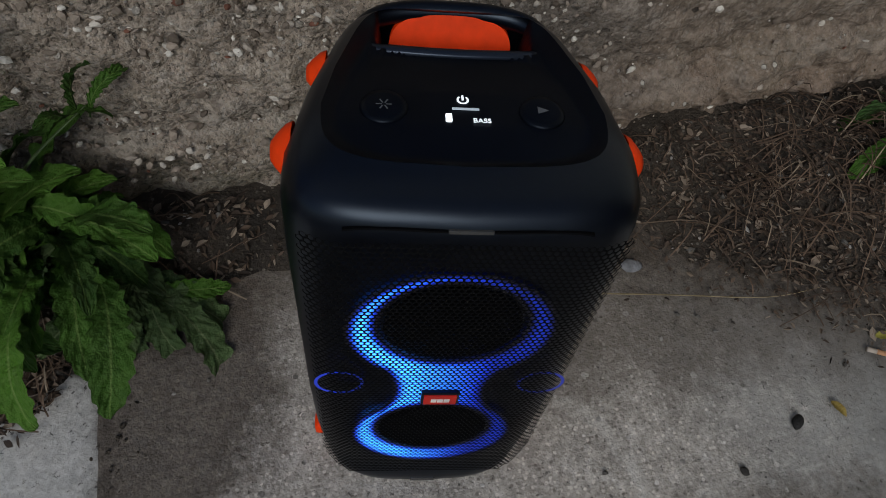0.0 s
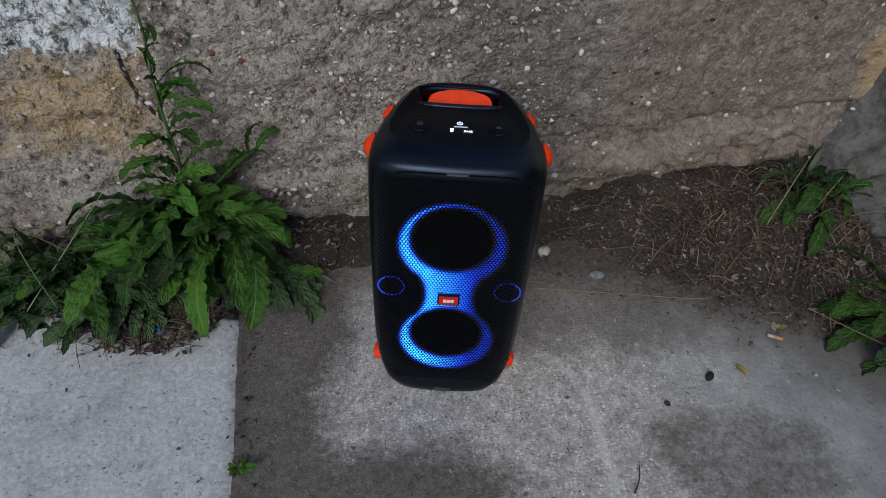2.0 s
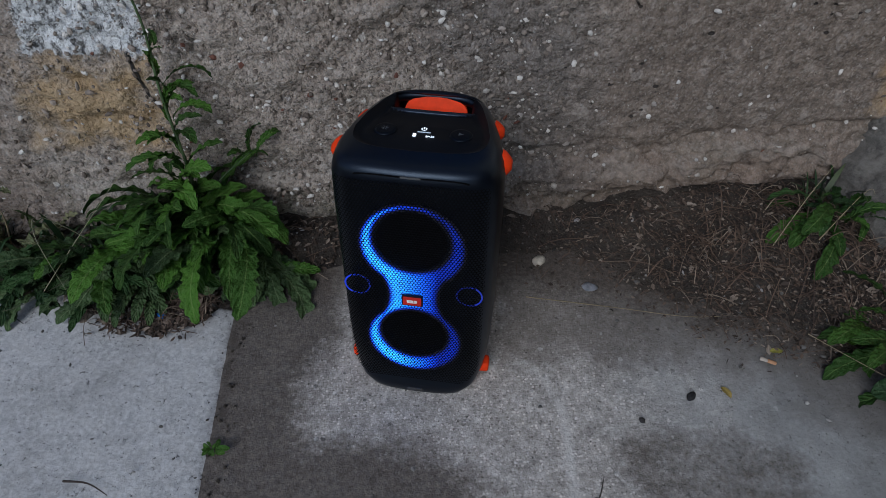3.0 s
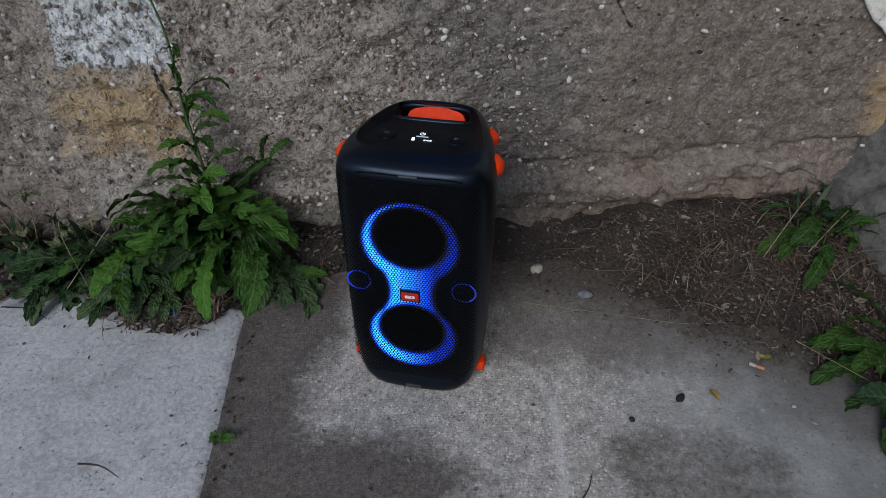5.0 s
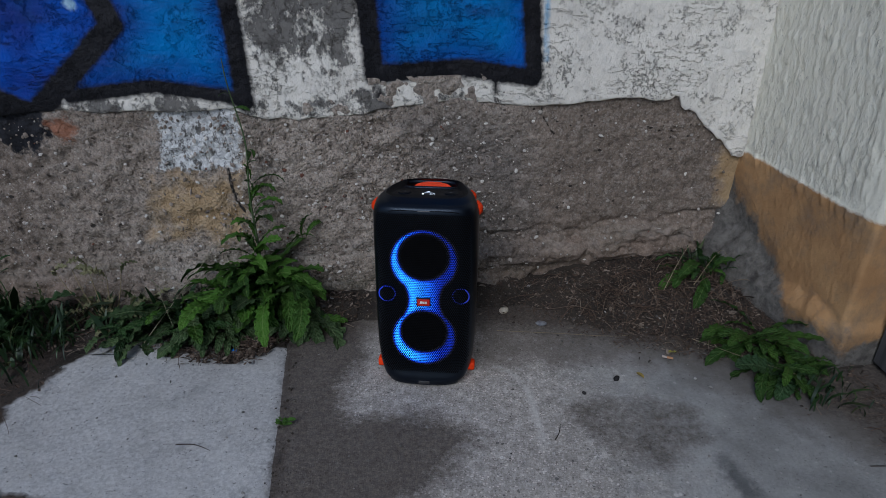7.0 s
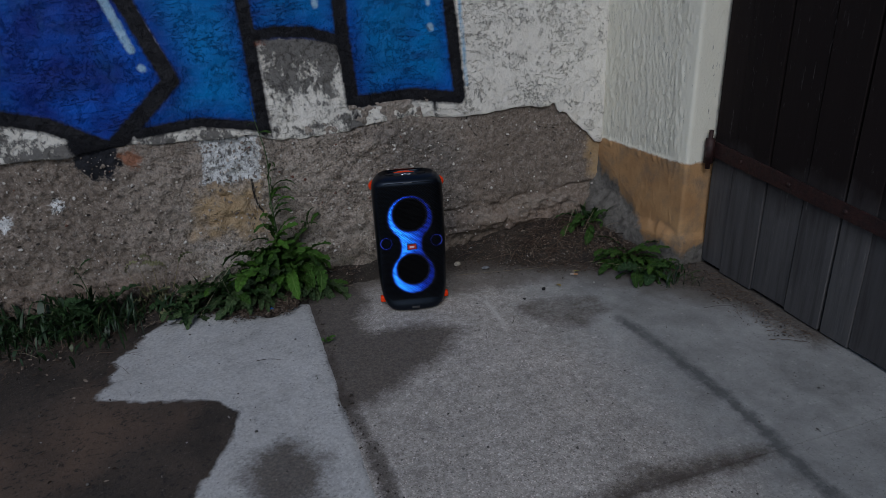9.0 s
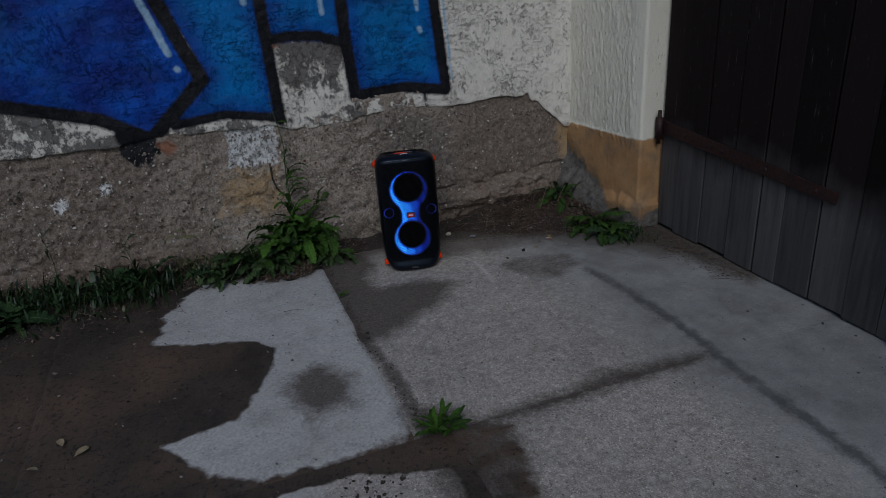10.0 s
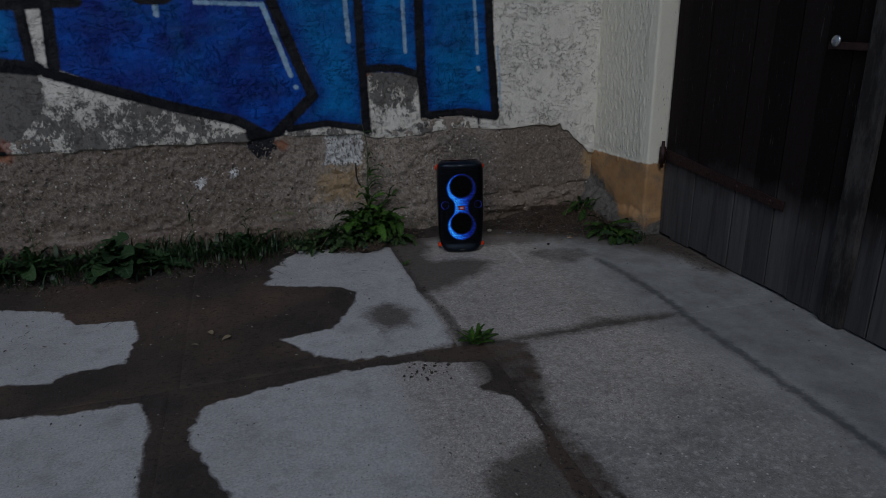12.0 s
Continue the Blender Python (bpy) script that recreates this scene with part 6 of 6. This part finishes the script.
def dirt_front(rng):
    return rng.uniform(-2.5, -1.1), -0.36 - 0.75 * rng.random() ** 1.6


def gate_foot(rng):
    y = rng.uniform(-1.25, -0.5)
    return 1.17 - 0.16 * rng.random() ** 1.6 * (1 if y < -0.75 else 1.7), y


def litter_pocket(rng):
    a, r = rng.uniform(0, 2 * math.pi), rng.random() ** 0.6
    return -0.625 + 0.13 * r * math.cos(a), -0.265 + 0.075 * r * math.sin(a)


ground_cover("dense low green herbs and grass along the wall", 900, far_strip, (0.02, 0.06), 61, COVER, 0.24)
ground_cover("thin grass blades along the wall", 1500, lambda rng: (rng.uniform(-3.35, -1.08), min(-0.02, -0.15 + 0.08 * rng.gauss(0, 1))), (0.03, 0.13), 66, COVER, 0.045)
ground_cover("taller grass and herbs against the wall", 60, lambda rng: (rng.choice([-1.27, -1.3, -1.5, -1.6, -2.1, -2.4, -2.5, -2.7, -3.0]) + rng.gauss(0, 0.07), -0.08 + 0.03 * rng.gauss(0, 1)), (0.06, 0.15), 62, COVER, 0.12)
ground_cover("grass tuft in the wall's corner", 26, lambda rng: (0.92 + rng.gauss(0, 0.05), -0.10 + 0.03 * rng.gauss(0, 1)), (0.04, 0.12), 63, COVER, 0.05)
ground_cover("sparse grass under the large weed", 160, lambda rng: (-0.75 + 0.3 * rng.uniform(-1, 1), -0.10 + 0.05 * rng.gauss(0, 1)), (0.04, 0.12), 64, COVER, 0.08)
scatter_flakes("leaf_litter", "dry brown leaf crumbs in the corner by the jamb", 6500, right_bed, (0.004, 0.014), 31, LITTER)
scatter_flakes("leaf_litter", "larger dry leaves in the corner by the jamb", 420, right_bed, (0.010, 0.028), 38, LITTER)
scatter_flakes("leaf_litter", "dry brown leaf crumbs under the weeds", 2300, left_bed, (0.005, 0.020), 32, LITTER)
scatter_flakes("leaf_litter", "heap of dry brown leaf bits in front of the sow-thistle", 620, litter_pocket, (0.007, 0.022), 45, LITTER)
scatter_straws("dry_straw", "broken stalks among the leaf bits", 90, litter_pocket, (0.02, 0.07), 46, STRAW, 0.014)
scatter_flakes("leaf_litter", "sparse leaf crumbs along the wall", 1500, far_bed, (0.006, 0.02), 33, LITTER)
scatter_flakes("leaf_litter", "leaf crumbs gathered at the foot of the gate", 420, gate_foot, (0.004, 0.016), 39, LITTER)
scatter_flakes("leaf_litter", "pale leaf bits strewn over the trodden dirt", 170, dirt_front, (0.006, 0.022), 48, LITTER)
scatter_straws("dry_straw", "short dry stalks strewn over the trodden dirt", 40, dirt_front, (0.03, 0.08), 49, STRAW, 0.004)
scatter_straws("dry_straw", "dry stalks at the foot of the gate", 90, gate_foot, (0.02, 0.08), 40, STRAW, 0.012)
ground_cover("sparse grass at the foot of the jamb", 70, lambda rng: (1.03 + 0.05 * rng.gauss(0, 1), -0.64 + 0.06 * rng.gauss(0, 1)), (0.02, 0.08), 65, COVER, 0.08)
scatter_straws("dry_straw", "tangled dry grass stalks in the corner", 300, right_bed, (0.015, 0.06), 34, STRAW, 0.014, 0.0009)
scatter_straws("dry_straw", "loose heap of reddish dry straw under the ledge", 190, straw_heap, (0.03, 0.11), 47, STRAW, 0.045, 0.0010)
scatter_straws("dry_straw", "broken dark twigs in the corner", 46, right_bed, (0.03, 0.10), 52, LITTER, 0.02, 0.0017)
scatter_straws("dry_straw", "long dry grass stalks in the corner", 46, right_bed, (0.08, 0.18), 37, STRAW, 0.03)
scatter_straws("dry_straw", "dry stalks under the weeds", 120, left_bed, (0.03, 0.12), 35, STRAW, 0.015)
scatter_straws("dry_straw", "few dry stalks along the wall", 120, far_bed, (0.03, 0.14), 36, STRAW, 0.03)


def scatter_stones(name, label, count, place, size, seed, material, flat=0.6, parent=None):
    rng = random.Random(seed)
    unit = bmesh.new()
    bmesh.ops.create_icosphere(unit, subdivisions=1, radius=1.0)
    uv = [v.co.copy() for v in unit.verts]
    uf = [[v.index for v in f.verts] for f in unit.faces]
    unit.free()
    verts, faces = [], []
    for _ in range(count):
        x, y, z, lean = place(rng)
        r = size[0] + (size[1] - size[0]) * rng.random() ** 2.5
        m = pose(x, y, z, lean, 0, 0) @ pose(0, 0, 0, rng.uniform(-20, 20), rng.uniform(-20, 20), rng.uniform(0, 360))
        sx, sy = r * rng.uniform(0.7, 1.35), r * rng.uniform(0.45, 0.95)
        k = len(verts)
        verts += [tuple(m @ Vector((c.x * sx * rng.uniform(0.65, 1.2), c.y * sy * rng.uniform(0.65, 1.2), c.z * r * flat))) for c in uv]
        faces += [[k + i for i in f] for f in uf]
    ob = mesh_object(name, verts, faces, material, False)
    if parent is not None:
        ob.parent = parent
    return tagged(ob, label, "" if parent is not None else "gravel", kind="stuff")


def on_ground(rng):
    x, y = anywhere(rng)
    return x, y, ground_at(x, y) + 0.001, 0


def on_soil(rng):
    x, y = right_bed(rng) if rng.random() < 0.6 else left_bed(rng)
    return x, y, ground_at(x, y) + 0.001, 0


def crumbs(rng):
    x, y = -0.66 + 0.05 * rng.gauss(0, 1), -1.80 + 0.05 * rng.gauss(0, 1)
    return x, y, 0.006, 0


def joint_crumbs(rng):
    y = rng.uniform(-1.6, -0.3)
    return float(np.interp(y, [-1.6, -1.0, -0.3], [-0.415, -0.448, -0.440])) + 0.014 * rng.gauss(0, 1), y, 0.002, 0


def washed_grit(rng):
    return -0.50 + 0.10 * rng.gauss(0, 1), -2.40 + 0.14 * rng.gauss(0, 1), 0.004, 0


def in_wall(rng):
    x = rng.uniform(-3.3, 1.0) if rng.random() < 0.6 else rng.uniform(-0.6, 0.4)
    while x > 0.25 and rng.random() < 0.72:
        x = rng.uniform(-3.3, 1.0)
    z = rng.uniform(0.08, float(plaster_edge(x)) - 0.02)
    return x, -0.004 - 0.006 * rng.random() - (0.022 if z < 0.15 else 0), z, 90


scatter_stones("grit", "loose grit on the slabs", 1100, on_ground, (0.0012, 0.0055), 41, GRIT)
scatter_stones("grit", "small stones in the soil by the wall", 420, on_soil, (0.002, 0.009), 42, GRIT)
scatter_stones("soil_crumbs", "dark soil crumbs beside the joint", 60, crumbs, (0.003, 0.011), 43, SOIL)
scatter_stones("soil_crumbs", "dark soil crumbs lying along the slab's edge", 260, joint_crumbs, (0.0015, 0.006), 50, SOIL)
scatter_stones("grit", "pale grit washed onto the damp concrete", 160, washed_grit, (0.002, 0.007), 51, GRIT)
scatter_stones("brick_bits", "reddish brick crumbs set in the concrete", 70, in_wall, (0.003, 0.011), 53, plain("brick_bit", (0.15, 0.062, 0.04), 0.9, 0, 0.3, 60), 0.5, wall_north)
scatter_stones("pebbles", "gravel pebbles showing in the concrete", 9000, in_wall, (0.0014, 0.0084), 44, PEBBLES, 0.6, wall_north)


# ---- single small things ----
def stone(label, x, y, size, color, seed, flat=0.6, name="stone", category="stone"):
    bm = bmesh.new()
    bmesh.ops.create_icosphere(bm, subdivisions=2, radius=1.0)
    rr = random.Random(seed)
    for v in bm.verts:
        k = 1 + 0.22 * noise.noise(v.co * 1.3 + Vector((seed, 0, 0)))
        v.co = Vector((v.co.x * size[0] * k, v.co.y * size[1] * k, v.co.z * size[0] * flat * k))
    ob = from_bm(name, bm, plain(name + "_surface", color, 0.85, 0, 0.25, 90, 0.002), None, "", True)
    ob.matrix_basis = pose(x, y, ground_at(x, y) + size[0] * flat * 0.7, 0, 0, rr.uniform(0, 180))
    return tagged(ob, label, category)


stone("rounded pale pebble on the soil beside the loudspeaker", 0.222, -0.168, (0.017, 0.013), (0.50, 0.45, 0.36), 1)
stone("flat bluish-grey stone on the dusty concrete", 0.325, -0.250, (0.018, 0.013), (0.19, 0.195, 0.21), 2, 0.35)
stone("pale stone lying at the slab's edge", -0.990, -0.225, (0.019, 0.012), (0.45, 0.44, 0.42), 3, 0.5)
stone("black crumpled lump on the concrete", 0.468, -0.535, (0.012, 0.008), (0.012, 0.011, 0.011), 4, 0.5, "tar_lump", "lump")
stone("small dark lump on the concrete", 0.36, -0.58, (0.007, 0.006), (0.03, 0.027, 0.025), 5, 0.5, "tar_lump", "lump")
stone("shiny blue scrap of foil in the litter", -0.610, -0.285, (0.012, 0.008), (0.02, 0.16, 0.55), 6, 0.6, "foil_scrap", "scrap")


def small_leaf(label, x, y, size, color, turn, seed):
    me = leaf_mesh(seed, width=0.5, lobes=3, droop=0.5, rise=0.25, jag=0.12, wave=0.01)
    me.materials.append(plain("fallen_leaf", color, 0.6, 0, 0.25, 60))
    ob = new("fallen_leaf", me)
    ob.matrix_basis = pose(x, y, ground_at(x, y) + 0.003, 0, 0, turn) @ Matrix.Diagonal((size, size, size, 1))
    return tagged(ob, label, "leaf", "fallen leaves")


small_leaf("fallen yellow leaf on the concrete", 0.545, -0.545, 0.030, (0.26, 0.19, 0.045), 20, 301)
small_leaf("fallen yellow-green leaf by the litter", 0.69, -0.44, 0.03, (0.30, 0.28, 0.05), 100, 302)
small_leaf("dry tan leaf on the dark dirt", -1.47, -1.22, 0.042, (0.30, 0.24, 0.14), 10, 303)
small_leaf("dry tan leaf on the dark dirt", -1.43, -1.29, 0.05, (0.26, 0.21, 0.12), 300, 304)
small_leaf("dry tan leaf on the dark dirt", -1.52, -1.31, 0.038, (0.22, 0.19, 0.12), 60, 305)


def build_butt():
    butt = tagged(new("cigarette_butt"), "crushed cigarette butt on the concrete", "cigarette butt")
    for name, xa, xb, color in (("paper", -0.012, 0.002, (0.50, 0.43, 0.36)), ("filter", 0.002, 0.019, (0.50, 0.27, 0.14))):
        bm = bmesh.new()
        bmesh.ops.create_cone(bm, cap_ends=True, segments=12, radius1=0.0042, radius2=0.0040, depth=xb - xa)
        bmesh.ops.rotate(bm, verts=bm.verts, matrix=Matrix.Rotation(radians(90), 3, "Y"))
        for v in bm.verts:
            v.co.x += (xa + xb) / 2
            v.co.z *= 0.8
        part(name, bm, plain("butt_" + name, color, 0.8), butt, "", True)
    butt.matrix_basis = pose(0.645, -0.462, 0.007, 0, 0, -28)


build_butt()


def twig(label, points, radius, color, category="twig"):
    root = tagged(new("twig"), label, category, "twigs on the ground")
    stem_part(root, curve_points([(x, y, ground_at(x, y) + h) for x, y, h in points], 5), radius, plain("twig_bark", color, 0.85), "stick")
    return root


twig("bent dark twig lying on the pale slab", [(-0.70, -0.648, 0.004), (-0.655, -0.655, 0.005), (-0.615, -0.678, 0.004)], 0.0026, (0.06, 0.045, 0.035))
twig("thin dark twig on the concrete", [(0.235, -0.74, 0.003), (0.25, -0.72, 0.004), (0.262, -0.69, 0.003)], 0.002, (0.05, 0.04, 0.03))
twig("short dark twig on the concrete by the gate", [(0.96, -0.92, 0.003), (1.02, -0.93, 0.004), (1.07, -0.95, 0.003)], 0.0022, (0.06, 0.05, 0.04))
twig("dark twig beside a stone at the slab's edge", [(-1.02, -0.25, 0.004), (-0.95, -0.26, 0.006), (-0.90, -0.29, 0.004)], 0.0024, (0.035, 0.03, 0.025))
twig("long dry grass stalk lying across the concrete", [(0.18, -0.27, 0.004), (0.36, -0.31, 0.006), (0.52, -0.345, 0.006), (0.62, -0.345, 0.005)], 0.0016, (0.30, 0.24, 0.14), "grass stalk")
twig("dry seed stalk leaning on the dandelion", [(0.74, -0.42, 0.03), (0.86, -0.55, 0.04), (1.0, -0.63, 0.02)], 0.0014, (0.34, 0.28, 0.18), "grass stalk")
twig("tall dry stalk standing in the corner", [(0.74, -0.20, 0.01), (0.82, -0.13, 0.07), (0.90, -0.06, 0.12)], 0.0013, (0.34, 0.28, 0.18), "grass stalk")
twig("dry stalk arching in the corner", [(0.84, -0.20, 0.01), (0.95, -0.13, 0.10), (1.0, -0.12, 0.04)], 0.0012, (0.30, 0.25, 0.15), "grass stalk")
twig("thin dry stalk leaning through the weeds", [(-0.88, -0.25, 0.02), (-0.74, -0.17, 0.15), (-0.60, -0.07, 0.27)], 0.0016, (0.28, 0.26, 0.17), "grass stalk")
twig("thin dry stalk arching over the weeds", [(-0.78, -0.10, 0.02), (-0.84, -0.14, 0.17), (-0.80, -0.24, 0.22), (-0.76, -0.30, 0.12)], 0.0014, (0.26, 0.25, 0.16), "grass stalk")
twig("long thin stem trailing onto the slab", [(-0.80, -0.20, 0.05), (-0.92, -0.27, 0.03), (-1.04, -0.25, 0.008), (-1.10, -0.22, 0.005)], 0.0016, (0.07, 0.08, 0.04), "stem")
